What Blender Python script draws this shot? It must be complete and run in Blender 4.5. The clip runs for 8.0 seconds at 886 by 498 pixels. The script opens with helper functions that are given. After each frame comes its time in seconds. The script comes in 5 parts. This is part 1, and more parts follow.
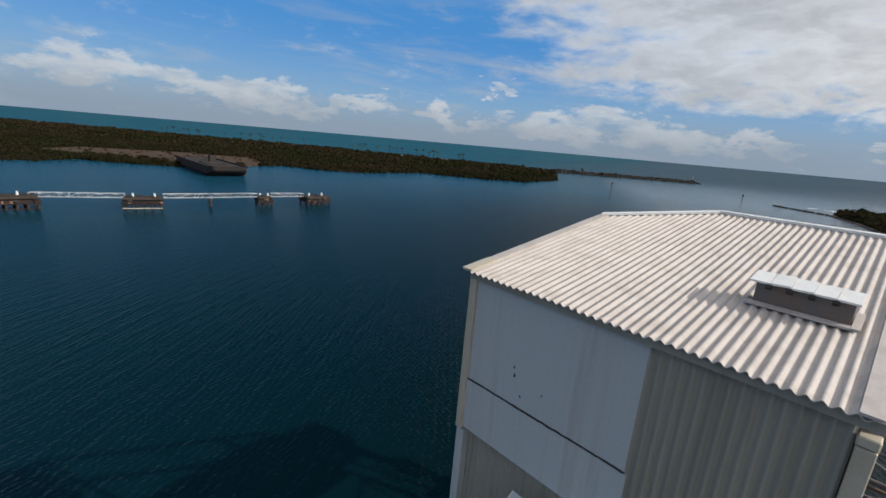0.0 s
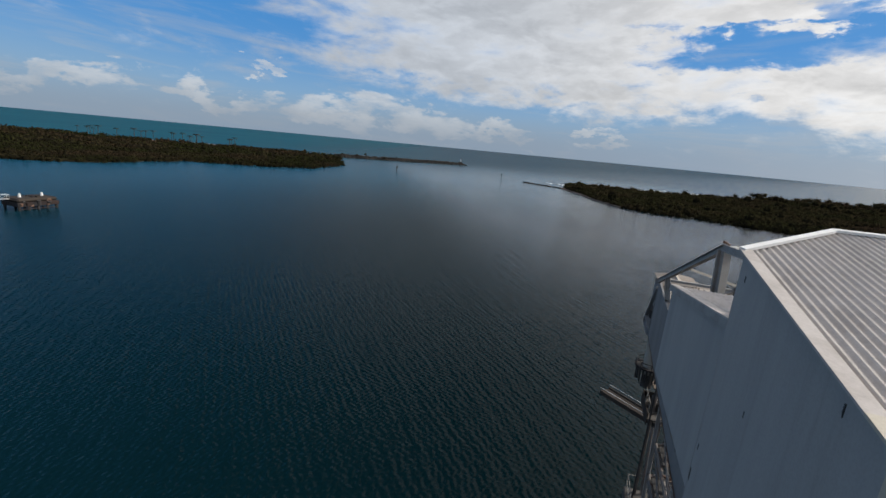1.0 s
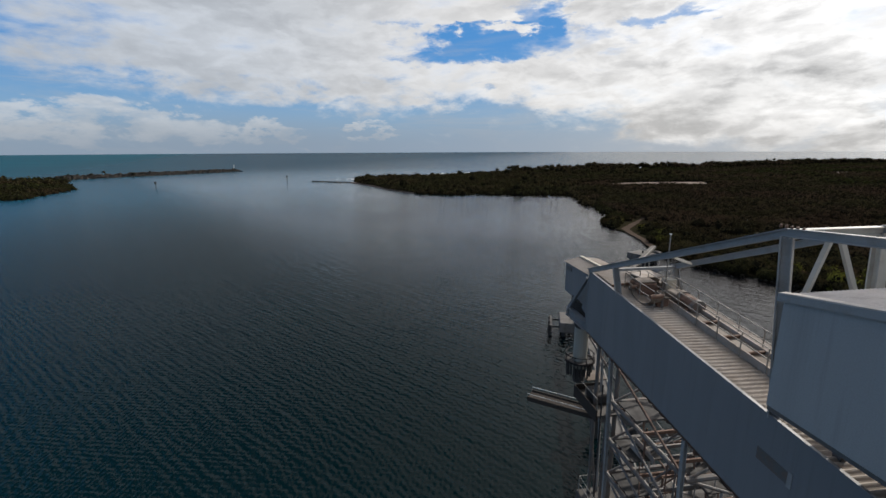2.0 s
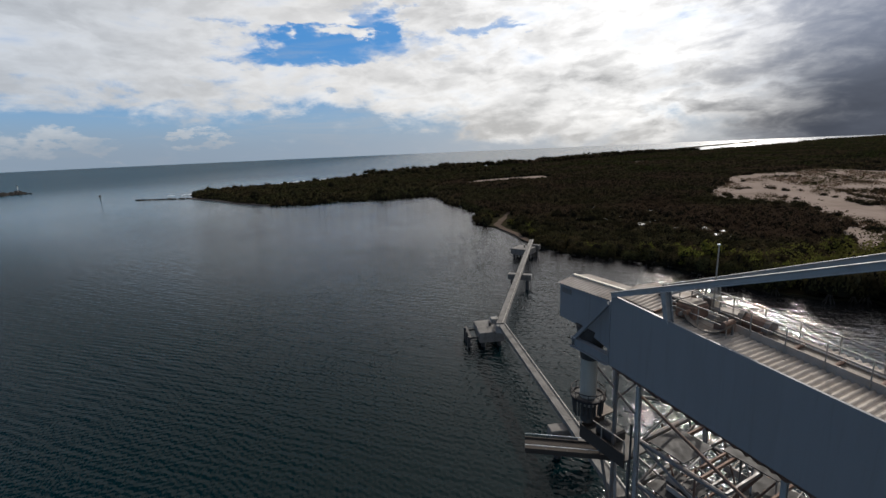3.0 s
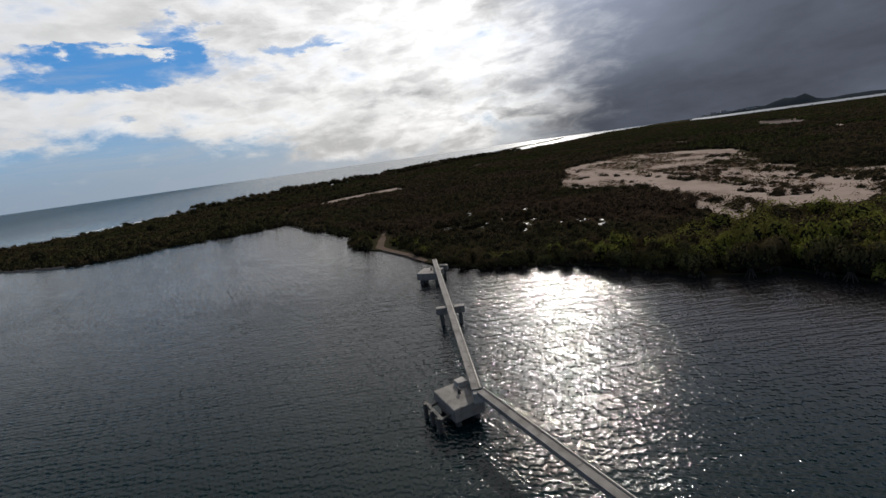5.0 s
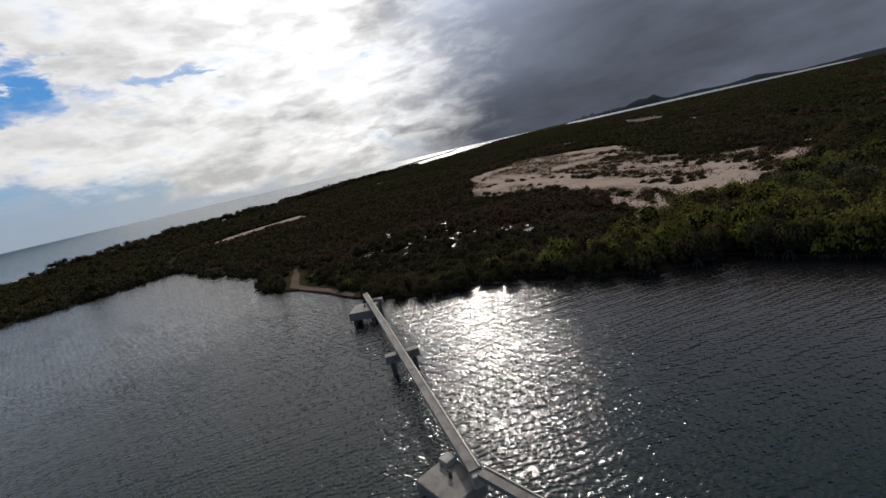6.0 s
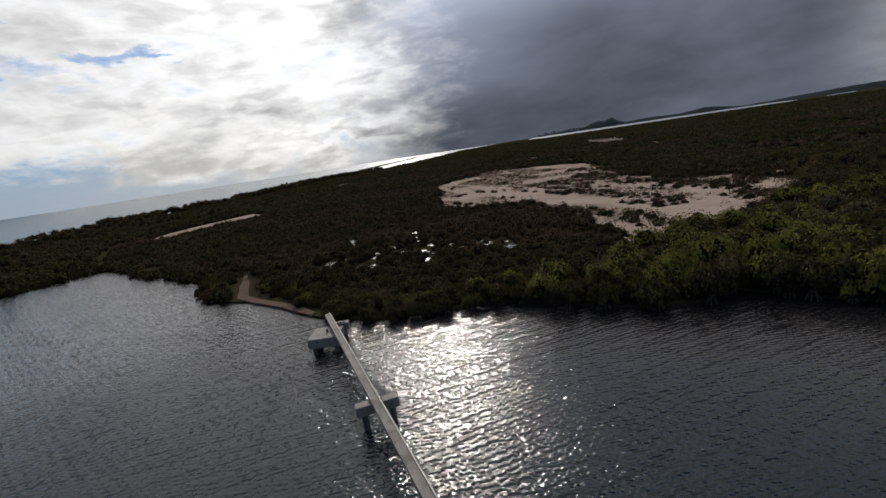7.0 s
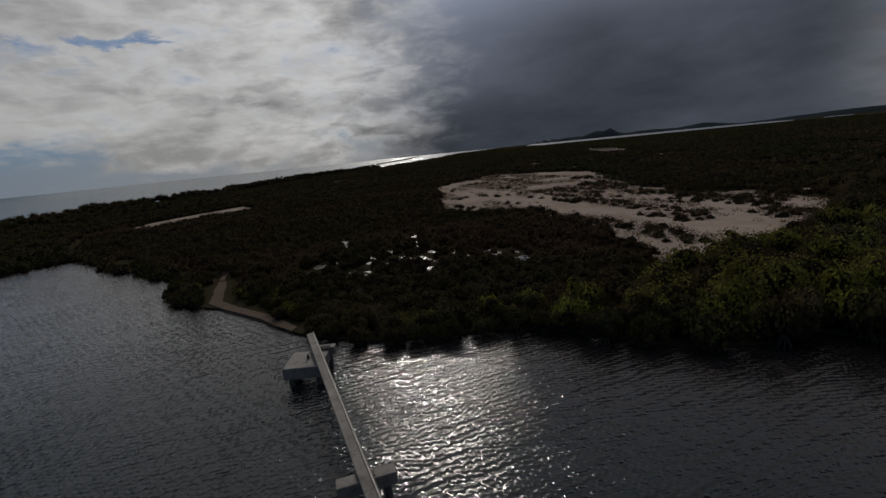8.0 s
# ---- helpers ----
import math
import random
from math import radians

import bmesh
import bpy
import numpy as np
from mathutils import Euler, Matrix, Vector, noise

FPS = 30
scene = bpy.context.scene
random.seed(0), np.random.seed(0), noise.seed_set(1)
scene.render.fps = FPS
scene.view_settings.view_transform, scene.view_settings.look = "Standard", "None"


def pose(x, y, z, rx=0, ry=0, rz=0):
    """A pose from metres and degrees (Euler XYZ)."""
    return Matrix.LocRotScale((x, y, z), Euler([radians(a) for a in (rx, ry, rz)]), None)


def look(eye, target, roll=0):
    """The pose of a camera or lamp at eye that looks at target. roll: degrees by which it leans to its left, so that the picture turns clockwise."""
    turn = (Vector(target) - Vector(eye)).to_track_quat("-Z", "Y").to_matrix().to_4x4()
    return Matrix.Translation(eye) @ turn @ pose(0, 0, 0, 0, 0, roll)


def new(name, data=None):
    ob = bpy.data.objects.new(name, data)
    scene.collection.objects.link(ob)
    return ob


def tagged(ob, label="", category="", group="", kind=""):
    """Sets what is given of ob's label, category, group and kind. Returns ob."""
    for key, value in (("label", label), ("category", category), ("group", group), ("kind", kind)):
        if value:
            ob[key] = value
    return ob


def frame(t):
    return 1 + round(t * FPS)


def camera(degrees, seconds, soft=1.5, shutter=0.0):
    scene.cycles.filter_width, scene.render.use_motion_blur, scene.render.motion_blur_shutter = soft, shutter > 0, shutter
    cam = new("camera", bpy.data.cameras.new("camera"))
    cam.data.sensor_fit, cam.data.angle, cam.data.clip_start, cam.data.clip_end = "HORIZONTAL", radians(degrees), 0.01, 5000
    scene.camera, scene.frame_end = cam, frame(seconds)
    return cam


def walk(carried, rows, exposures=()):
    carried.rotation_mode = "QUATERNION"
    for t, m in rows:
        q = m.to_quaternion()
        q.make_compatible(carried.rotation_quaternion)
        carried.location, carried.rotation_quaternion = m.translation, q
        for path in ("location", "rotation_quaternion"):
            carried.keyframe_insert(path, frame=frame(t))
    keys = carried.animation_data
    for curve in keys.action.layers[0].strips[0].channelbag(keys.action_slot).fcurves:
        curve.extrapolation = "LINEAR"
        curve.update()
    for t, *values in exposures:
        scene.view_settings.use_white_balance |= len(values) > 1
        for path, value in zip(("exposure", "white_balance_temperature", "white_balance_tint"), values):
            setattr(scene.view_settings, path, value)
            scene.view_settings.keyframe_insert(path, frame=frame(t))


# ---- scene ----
cam = camera(90.4, 8.0)
PATH = [
    (0.0, pose(-0.00, -0.00, 25.00, 76.13, -4.83, 1.19)),
    (0.5, pose(-2.32, 3.04, 24.90, 76.32, -4.47, -12.84)),
    (1.0, pose(-3.83, 6.49, 24.82, 76.67, -5.21, -26.58)),
    (1.5, pose(-4.56, 10.78, 24.81, 77.03, -3.53, -40.91)),
    (2.0, pose(-4.11, 15.19, 24.63, 77.33, 0.25, -54.50)),
    (2.2, pose(-3.76, 16.83, 24.57, 77.54, 1.38, -59.62)),
    (3.3, pose(0.45, 25.55, 24.92, 77.28, 2.46, -76.86)),
    (3.5, pose(1.63, 26.93, 24.92, 77.32, 2.67, -78.82)),
    (4.0, pose(5.04, 29.97, 25.06, 77.39, 3.64, -83.34)),
    (4.5, pose(8.90, 32.79, 25.23, 77.32, 5.26, -88.23)),
    (5.0, pose(14.14, 35.04, 24.87, 77.42, 7.71, -94.23)),
    (5.2, pose(16.21, 35.65, 24.78, 77.41, 9.55, -97.17)),
    (6.5, pose(30.01, 38.26, 25.42, 77.23, 11.14, -111.19)),
    (7.0, pose(35.93, 37.88, 25.22, 77.24, 8.48, -112.29)),
    (7.5, pose(41.87, 36.90, 24.62, 77.41, 6.47, -112.18)),
    (8.0, pose(47.59, 35.76, 24.31, 77.45, 5.62, -112.56)),
]
walk(cam, PATH, exposures=[(0.0, 0.0), (7.5, 0.0), (8.0, -1.08)])

# ---------------------------------------------------------------- light
SUN_AZ, SUN_EL = 108.0, 29.5            # degrees clockwise from +y, degrees up
SUN_DIR = Vector((math.sin(radians(SUN_AZ)) * math.cos(radians(SUN_EL)),
                  math.cos(radians(SUN_AZ)) * math.cos(radians(SUN_EL)), math.sin(radians(SUN_EL))))
sun_data = bpy.data.lights.new("sun", "SUN")
sun_data.energy, sun_data.angle, sun_data.color = 3.6, radians(0.6), (1.0, 0.93, 0.84)
sun = new("sun", sun_data)
sun.matrix_world = look((0, 0, 100), Vector((0, 0, 100)) - SUN_DIR)


class Nodes:
    """Short hand for a node tree."""

    def __init__(self, tree):
        self.t = tree
        tree.nodes.clear()

    def put(self, kind):
        return self.t.nodes.new(kind)

    def join(self, a, b):
        self.t.links.new(a, b)

    def feed(self, socket, v):
        if isinstance(v, bpy.types.NodeSocket):
            self.join(v, socket)
        else:
            socket.default_value = v

    def math(self, op, a, b=0.0, clamp=False):
        n = self.put("ShaderNodeMath")
        n.operation, n.use_clamp = op, clamp
        self.feed(n.inputs[0], a)
        self.feed(n.inputs[1], b)
        return n.outputs[0]

    def step(self, v, lo, hi, out0=0.0, out1=1.0):
        n = self.put("ShaderNodeMapRange")
        n.interpolation_type = "SMOOTHSTEP"
        for i, k in enumerate((v, lo, hi, out0, out1)):
            self.feed(n.inputs[i], k)
        return n.outputs[0]

    def noise(self, vec, scale, detail=4.0, rough=0.55, warp=0.0):
        n = self.put("ShaderNodeTexNoise")
        if vec is not None:
            self.join(vec, n.inputs["Vector"])
        n.inputs["Scale"].default_value, n.inputs["Detail"].default_value = scale, detail
        n.inputs["Roughness"].default_value, n.inputs["Distortion"].default_value = rough, warp
        return n.outputs["Fac"]

    def mix(self, f, a, b, blend="MIX"):
        n = self.put("ShaderNodeMix")
        n.data_type, n.blend_type = "RGBA", blend
        self.feed(n.inputs["Factor"], f)
        for s, v in ((n.inputs[6], a), (n.inputs[7], b)):
            self.feed(s, v if isinstance(v, bpy.types.NodeSocket) else (*v, 1.0))
        return n.outputs[2]

    def scaled(self, vec, s):
        n = self.put("ShaderNodeMapping")
        self.join(vec, n.inputs["Vector"])
        n.inputs["Scale"].default_value = s
        return n.outputs[0]

    def turned(self, vec, deg):
        n = self.put("ShaderNodeMapping")
        self.join(vec, n.inputs["Vector"])
        n.inputs["Rotation"].default_value = (0, 0, radians(deg))
        return n.outputs[0]


world = bpy.data.worlds.new("sky")
scene.world = world
world.use_nodes = True
W = Nodes(world.node_tree)
way = W.put("ShaderNodeTexCoord").outputs["Generated"]
xyz = W.put("ShaderNodeSeparateXYZ")
W.join(way, xyz.inputs[0])
dx, dy, dz = xyz.outputs
nishita = W.put("ShaderNodeTexSky")
nishita.sky_type, nishita.sun_disc = "NISHITA", False
nishita.sun_elevation, nishita.sun_rotation = radians(SUN_EL), radians(SUN_AZ)
nishita.altitude, nishita.air_density, nishita.dust_density, nishita.ozone_density = 20.0, 1.0, 0.6, 2.0
dot = W.put("ShaderNodeVectorMath")
dot.operation = "DOT_PRODUCT"
W.join(way, dot.inputs[0])
dot.inputs[1].default_value = SUN_DIR
near_sun = dot.outputs["Value"]


def bearing(az):
    """How far the view's heading lies towards az, -1 to 1, level."""
    return W.math("ADD", W.math("MULTIPLY", dx, math.sin(radians(az))), W.math("MULTIPLY", dy, math.cos(radians(az))))


def glowing(value, tint):
    s = W.put("ShaderNodeVectorMath")
    s.operation = "SCALE"
    W.feed(s.inputs[0], tint)
    W.feed(s.inputs["Scale"], value)
    return s.outputs[0]


def times(*v):
    out = v[0]
    for k in v[1:]:
        out = W.math("MULTIPLY", out, k)
    return out


def plus(*v):
    out = v[0]
    for k in v[1:]:
        out = W.math("ADD", out, k)
    return out


AZ = W.math("MULTIPLY", W.math("ARCTAN2", dx, dy), 57.29578)
EL = W.math("MULTIPLY", W.math("ARCSINE", dz), 57.29578)
tilted = W.put("ShaderNodeMapping")
W.join(way, tilted.inputs["Vector"])
tilted.inputs["Rotation"].default_value = (radians(4.0), radians(-5.0), 0.0)
tilted.inputs["Scale"].default_value = (1.0, 1.0, 2.3)
tilted = tilted.outputs[0]
big = W.noise(W.scaled(tilted, (1.0, 1.0, 1.35)), 3.4, 8.0, 0.55, 0.25)
fine = W.noise(W.scaled(tilted, (1.0, 1.0, 1.25)), 11.0, 6.0, 0.57, 0.3)
puff = W.noise(tilted, 22.0, 5.0, 0.6, 0.2)
soft = W.noise(tilted, 2.2, 5.0, 0.5, 0.15)
wisps = W.noise(W.scaled(tilted, (1.0, 1.0, 3.2)), 4.0, 6.0, 0.6, 0.6)
cover = plus(times(big, 0.62), times(fine, 0.38))
warp_a = W.noise(W.scaled(tilted, (1.0, 1.0, 1.4)), 7.0, 6.0, 0.62, 0.2)
warp_e = W.noise(W.turned(tilted, 70.0), 8.0, 6.0, 0.62, 0.2)
AZR = W.math("ADD", AZ, W.math("MULTIPLY", W.math("SUBTRACT", warp_a, 0.5), 26.0))
ELR = W.math("ADD", EL, W.math("MULTIPLY", W.math("SUBTRACT", warp_e, 0.5), 11.0))


def patch(az, el, wide, high):
    """1 round one heading and height in the sky, falling to 0 unevenly at about wide and high degrees off."""
    a = W.math("DIVIDE", W.math("SUBTRACT", AZR, az), wide)
    e = W.math("DIVIDE", W.math("SUBTRACT", ELR, el), high)
    return W.step(W.math("ADD", W.math("MULTIPLY", a, a), W.math("MULTIPLY", e, e)), 0.0, 1.0, 1.0, 0.0)


# clear air: deep blue above, pale at the horizon
clear = W.mix(W.step(EL, 0.0, 13.0), (2.2, 4.1, 6.3), (0.50, 2.6, 6.4))
clear = W.mix(W.step(EL, 16.0, 45.0), clear, (0.24, 0.72, 1.7))
clear = W.mix(W.step(EL, 16.0, 40.0, 0.15, 0.05), clear, nishita.outputs[0])
# a broken sheet that thickens towards the sun, with one blue gap
edge = W.step(plus(AZR, times(ELR, 0.9)), 6.0, 36.0)
under = W.step(plus(ELR, W.step(AZ, 56.0, 90.0, -6.4, -0.6)), -3.0, 2.4)
behind = W.step(AZ, -20.0, -75.0, 0.0, 0.24)
sheet = plus(times(edge, under, 0.37), behind, -0.20)
sheet = plus(sheet, times(patch(60.5, 12.0, 12.0, 2.9), -0.26), times(patch(66.0, 15.0, 5.0, 2.6), -0.20), times(patch(60.0, 14.4, 4.0, 1.3), 0.16),
             times(patch(72.0, 11.0, 5.0, 2.5), -0.10), times(patch(79.0, 14.0, 5.0, 1.2), -0.16), times(patch(42.0, 15.5, 10.0, 2.0), -0.06),
             times(W.step(EL, 23.0, 38.0), W.step(bearing(0.0), 0.35, 0.8), -0.42), times(W.step(EL, 22.0, 40.0), W.step(bearing(130.0), 0.0, 0.6), 0.16))
veil = W.step(plus(cover, sheet), 0.385, 0.665)
thin = times(W.step(wisps, 0.48, 0.72), W.step(EL, 22.0, 4.0, 0.04, 0.75))
# heap clouds low over the sea
banks = patch(-37.0, 4.6, 9.0, 2.4)
for az, el, wide, high in ((-31, 3.9, 8, 2.0), (-24, 2.8, 9, 1.8), (11, 3.2, 5.0, 2.4), (15.5, 2.4, 4.5, 1.6), (23.5, 3.0, 5.5, 2.4), (28, 2.2, 5.0, 1.8), (5.7, 6.3, 1.6, 1.0), (46.3, 2.4, 1.8, 1.9), (-14, 3.4, 9, 1.5), (0, 2.8, 7, 1.5), (19, 3.6, 7, 2.0), (34, 2.0, 6, 1.4)):
    banks = W.math("MAXIMUM", banks, patch(az, el, wide, high))
heap = W.step(plus(times(puff, 0.5), times(fine, 0.5), times(banks, 0.34)), 0.54, 0.90)
heap = times(heap, W.step(EL, 16.0, 9.0))
haze = times(W.step(EL, plus(8.0, times(W.step(AZ, 25.0, 60.0), 4.0)), 0.0), W.step(soft, 0.35, 0.65, 0.5, 0.95))
# rain cloud behind the marsh
wall = plus(AZ, times(W.math("MINIMUM", EL, 25.0), -0.30), times(W.math("SUBTRACT", soft, 0.5), 20.0), times(W.math("SUBTRACT", fine, 0.5), 16.0))
storm = times(W.step(wall, 97.0, 116.0), W.step(AZ, 172.0, 150.0, 0.0, 1.0), W.step(EL, 44.0, 26.0))
glow = W.math("POWER", W.math("MAXIMUM", near_sun, 0.0), 9.0)
lively = W.step(AZ, 50.0, 95.0, 0.5, 1.0)
shade = plus(1.0, times(lively, plus(W.step(big, 0.40, 0.66, 0.15, -0.26), W.step(fine, 0.38, 0.62, 0.14, -0.16), W.step(puff, 0.38, 0.62, 0.05, -0.06))))
shade = plus(shade, times(patch(106.0, 16.0, 12.0, 5.0), -0.42), times(patch(101.0, 7.0, 12.0, 2.6), -0.22), times(patch(104.0, 3.2, 9.0, 1.8), -0.36))
shade = W.math("ADD", times(shade, W.step(glow, 0.0, 0.8, 1.0, 0.75)), W.step(glow, 0.0, 0.8, 0.0, 0.25))
round_sun = W.math("POWER", W.math("MAXIMUM", near_sun, 0.0), 3.0)
high_sun = times(W.step(EL, 22.0, 36.0), round_sun)
cloud_v = times(plus(W.step(AZ, 15.0, 70.0, 6.0, 8.0), times(glow, 4.6), times(high_sun, 3.0), times(W.step(EL, 30.0, 46.0), W.step(bearing(150.0), 0.0, 0.5), 2.0), times(W.step(EL, 20.0, 34.0), W.step(bearing(80.0), 0.1, 0.6), 3.5)), shade)
sky = W.mix(times(haze, 0.75), clear, glowing(plus(3.7, times(glow, 7.0)), (0.76, 0.97, 1.22)))
sky = W.mix(times(thin, 0.55), sky, glowing(plus(4.6, times(glow, 5.0)), (0.93, 1.0, 1.08)))
sky = W.mix(times(heap, 0.56), sky, glowing(times(plus(7.4, times(glow, 6.0)), W.step(fine, 0.4, 0.62, 0.85, 1.05)), (1.0, 0.98, 0.95)))
sky = W.mix(times(W.step(EL, 5.0, 0.3), 0.72), sky, glowing(plus(W.step(AZ, 30.0, 80.0, 3.2, 4.0), times(glow, 7.5)), W.mix(W.step(AZ, 50.0, 100.0), (0.80, 0.97, 1.20), (1.0, 0.98, 0.96))))
sky = W.mix(times(veil, 0.95), sky, W.mix(high_sun, W.mix(W.step(AZ, 20.0, 62.0), glowing(cloud_v, (0.93, 0.99, 1.07)), glowing(cloud_v, (1.0, 0.985, 0.965))), glowing(cloud_v, (1.03, 0.98, 0.96))))
dull = plus(0.82, W.step(AZ, 112.0, 150.0, 0.0, 0.2), times(W.step(EL, 1.0, 12.0, 0.0, 1.0), W.step(AZ, 104.0, 136.0, 2.9, 0.25)), W.step(EL, 10.5, 25.0, 0.0, 6.5), W.step(soft, 0.35, 0.65, 0.55, -0.1), W.step(fine, 0.35, 0.65, 0.12, -0.05))
sky = W.mix(storm, sky, glowing(dull, (0.80, 0.91, 1.18)))
# below the horizon the sea goes on
sky = W.mix(W.step(dz, -0.0115, -0.0035, 1.0, 0.0), sky, (0.7, 1.5, 2.1))
bg = W.put("ShaderNodeBackground")
W.join(sky, bg.inputs["Color"])
bg.inputs["Strength"].default_value = 0.10
W.join(bg.outputs[0], W.put("ShaderNodeOutputWorld").inputs[0])


# ---------------------------------------------------------------- materials
def material(name, base, rough=0.7, metal=0.0, spots=None, grain=30.0, blotch=1.5, amount=0.35, bump=0.15, vary=0.0, streak=False, gloss=0.5):
    """A surface with grain and stains at two scales. spots: the colour of its dirt or wear."""
    m = bpy.data.materials.new(name)
    m.use_nodes = True
    n = Nodes(m.node_tree)
    co = n.put("ShaderNodeTexCoord").outputs["Object"]
    co2 = n.scaled(co, (1.0, 1.0, 0.15)) if streak else co
    large = n.noise(co2, blotch, 5.0, 0.6, 0.4)
    small = n.noise(co, grain, 3.0, 0.6)
    dirt = spots or tuple(c * 0.55 for c in base)
    f = n.math("MULTIPLY", n.step(large, 0.42, 0.72), amount)
    col = n.mix(f, base, dirt)
    if streak:
        runs = n.noise(n.scaled(co, (5.0, 5.0, 0.22)), 1.0, 5.0, 0.65, 0.2)
        col = n.mix(n.step(runs, 0.50, 0.72, 0.0, 0.55), col, dirt)
    col = n.mix(n.step(small, 0.35, 0.7, 0.0, amount * 0.5), col, tuple(c * 0.6 for c in base))
    if vary:
        r = n.put("ShaderNodeObjectInfo").outputs["Random"]
        hsv = n.put("ShaderNodeHueSaturation")
        n.join(n.step(r, 0.0, 1.0, 1.0 - vary, 1.0 + vary), hsv.inputs["Value"])
        n.join(col, hsv.inputs["Color"])
        col = hsv.outputs[0]
    b = n.put("ShaderNodeBsdfPrincipled")
    n.join(col, b.inputs["Base Color"])
    n.join(n.step(large, 0.3, 0.7, rough - 0.12, min(rough + 0.12, 1.0)), b.inputs["Roughness"])
    b.inputs["Metallic"].default_value = metal
    b.inputs["Specular IOR Level"].default_value = gloss
    if bump:
        h = n.put("ShaderNodeBump")
        h.inputs["Strength"].default_value, h.inputs["Distance"].default_value = bump, 0.02
        n.join(n.math("ADD", small, large), h.inputs["Height"])
        n.join(h.outputs[0], b.inputs["Normal"])
    n.join(b.outputs[0], n.put("ShaderNodeOutputMaterial").inputs[0])
    return m


PANEL = material("painted panel", (0.47, 0.50, 0.525), 0.6, spots=(0.36, 0.355, 0.34), blotch=0.8, streak=True, bump=0.05)
SIDE = material("grey painted side sheet", (0.33, 0.33, 0.322), 0.65, spots=(0.26, 0.255, 0.245), blotch=0.7, streak=True, amount=0.4, bump=0.05)
SHEET = material("fibre cement sheet", (0.50, 0.455, 0.42), 0.75, spots=(0.31, 0.27, 0.235), blotch=2.4, grain=25, amount=0.45)
OLDSHEET = material("stained old sheet", (0.36, 0.31, 0.265), 0.85, spots=(0.22, 0.18, 0.145), blotch=1.0, grain=20, amount=0.6)
WALLSHEET = material("grey wall sheet", (0.345, 0.33, 0.285), 0.75, spots=(0.20, 0.18, 0.15), blotch=1.0, streak=True)
TRIM = material("tan flashing", (0.50, 0.45, 0.36), 0.6, spots=(0.36, 0.30, 0.20), blotch=2.0)
GIRDER = material("blue grey painted steel", (0.185, 0.186, 0.190), 0.6, spots=(0.15, 0.147, 0.142), blotch=0.6, streak=True, amount=0.3, bump=0.04)
FRAME = material("pale grey painted frame", (0.29, 0.29, 0.285), 0.6, spots=(0.19, 0.16, 0.13), blotch=2.5, amount=0.4, bump=0.05)
STEEL = material("weathered steel", (0.115, 0.112, 0.108), 0.5, spots=(0.22, 0.12, 0.07), blotch=3.0, amount=0.5)
RUST = material("rusty steel", (0.16, 0.09, 0.06), 0.8, spots=(0.07, 0.045, 0.035), blotch=3.0, amount=0.6)
CONCRETE = material("weathered concrete", (0.25, 0.235, 0.215), 0.9, spots=(0.11, 0.10, 0.09), blotch=0.9, grain=18, amount=0.6, bump=0.3)
STAINED = material("dark stained concrete", (0.125, 0.115, 0.105), 0.9, spots=(0.065, 0.058, 0.05), blotch=0.9, grain=9, amount=0.7, bump=0.3)
DARK = material("dark timber and rubber", (0.035, 0.032, 0.03), 0.8, blotch=2.0)
WHITE = material("white painted steel", (0.75, 0.75, 0.73), 0.5, blotch=2.0, amount=0.25)
HULL = material("rusty dark hull", (0.024, 0.023, 0.025), 0.8, spots=(0.07, 0.038, 0.027), blotch=0.3, amount=0.6, gloss=0.15)
BARGE = material("dark rusted plate", (0.052, 0.044, 0.038), 0.9, spots=(0.03, 0.025, 0.021), blotch=0.25, amount=0.7, gloss=0.1)
DECK = material("weathered deck plate", (0.15, 0.12, 0.095), 0.8, spots=(0.10, 0.07, 0.05), blotch=0.25, amount=0.7)
ROCK = material("dark boulders", (0.055, 0.050, 0.045), 1.0, blotch=0.5, amount=0.5, bump=0.4, gloss=0.0)
SAND = material("pale dry sand", (0.235, 0.188, 0.160), 1.0, spots=(0.13, 0.10, 0.08), blotch=0.05, grain=0.6, amount=0.6, bump=0.2, gloss=0.0)
BROWN = material("brown damp sand", (0.085, 0.065, 0.052), 1.0, spots=(0.06, 0.045, 0.035), blotch=0.1, grain=0.8, amount=0.6, bump=0.2, gloss=0.0)
DRYMUD = material("dry grey-brown mud", (0.115, 0.095, 0.085), 1.0, spots=(0.07, 0.058, 0.05), blotch=0.03, grain=0.4, amount=0.6, bump=0.2, gloss=0.0)
MUD = material("dark marsh floor", (0.024, 0.022, 0.013), 1.0, spots=(0.032, 0.025, 0.015), blotch=0.02, grain=0.5, amount=0.7, bump=0.3, gloss=0.0)
# near-black crown cores: the shade between leaves is put into the colour
CROWN_SHADE = material("dark colour for inner crown shade", (0.012, 0.011, 0.007), 1.0, blotch=0.8, grain=6.0, bump=0.0, gloss=0.0)
DARKDECK = material("dark blotched deck", (0.080, 0.072, 0.064), 0.85, spots=(0.035, 0.031, 0.027), blotch=0.7, grain=9, amount=0.7, bump=0.3)
CREAM = material("cream painted steel", (0.50, 0.48, 0.43), 0.55, spots=(0.30, 0.24, 0.18), blotch=2.2, amount=0.4, bump=0.05)
BARK = material("mangrove bark", (0.045, 0.036, 0.028), 0.9, blotch=4.0)
GALV = material("galvanised rail", (0.27, 0.25, 0.22), 0.55, metal=0.2, spots=(0.16, 0.11, 0.08), blotch=5.0)


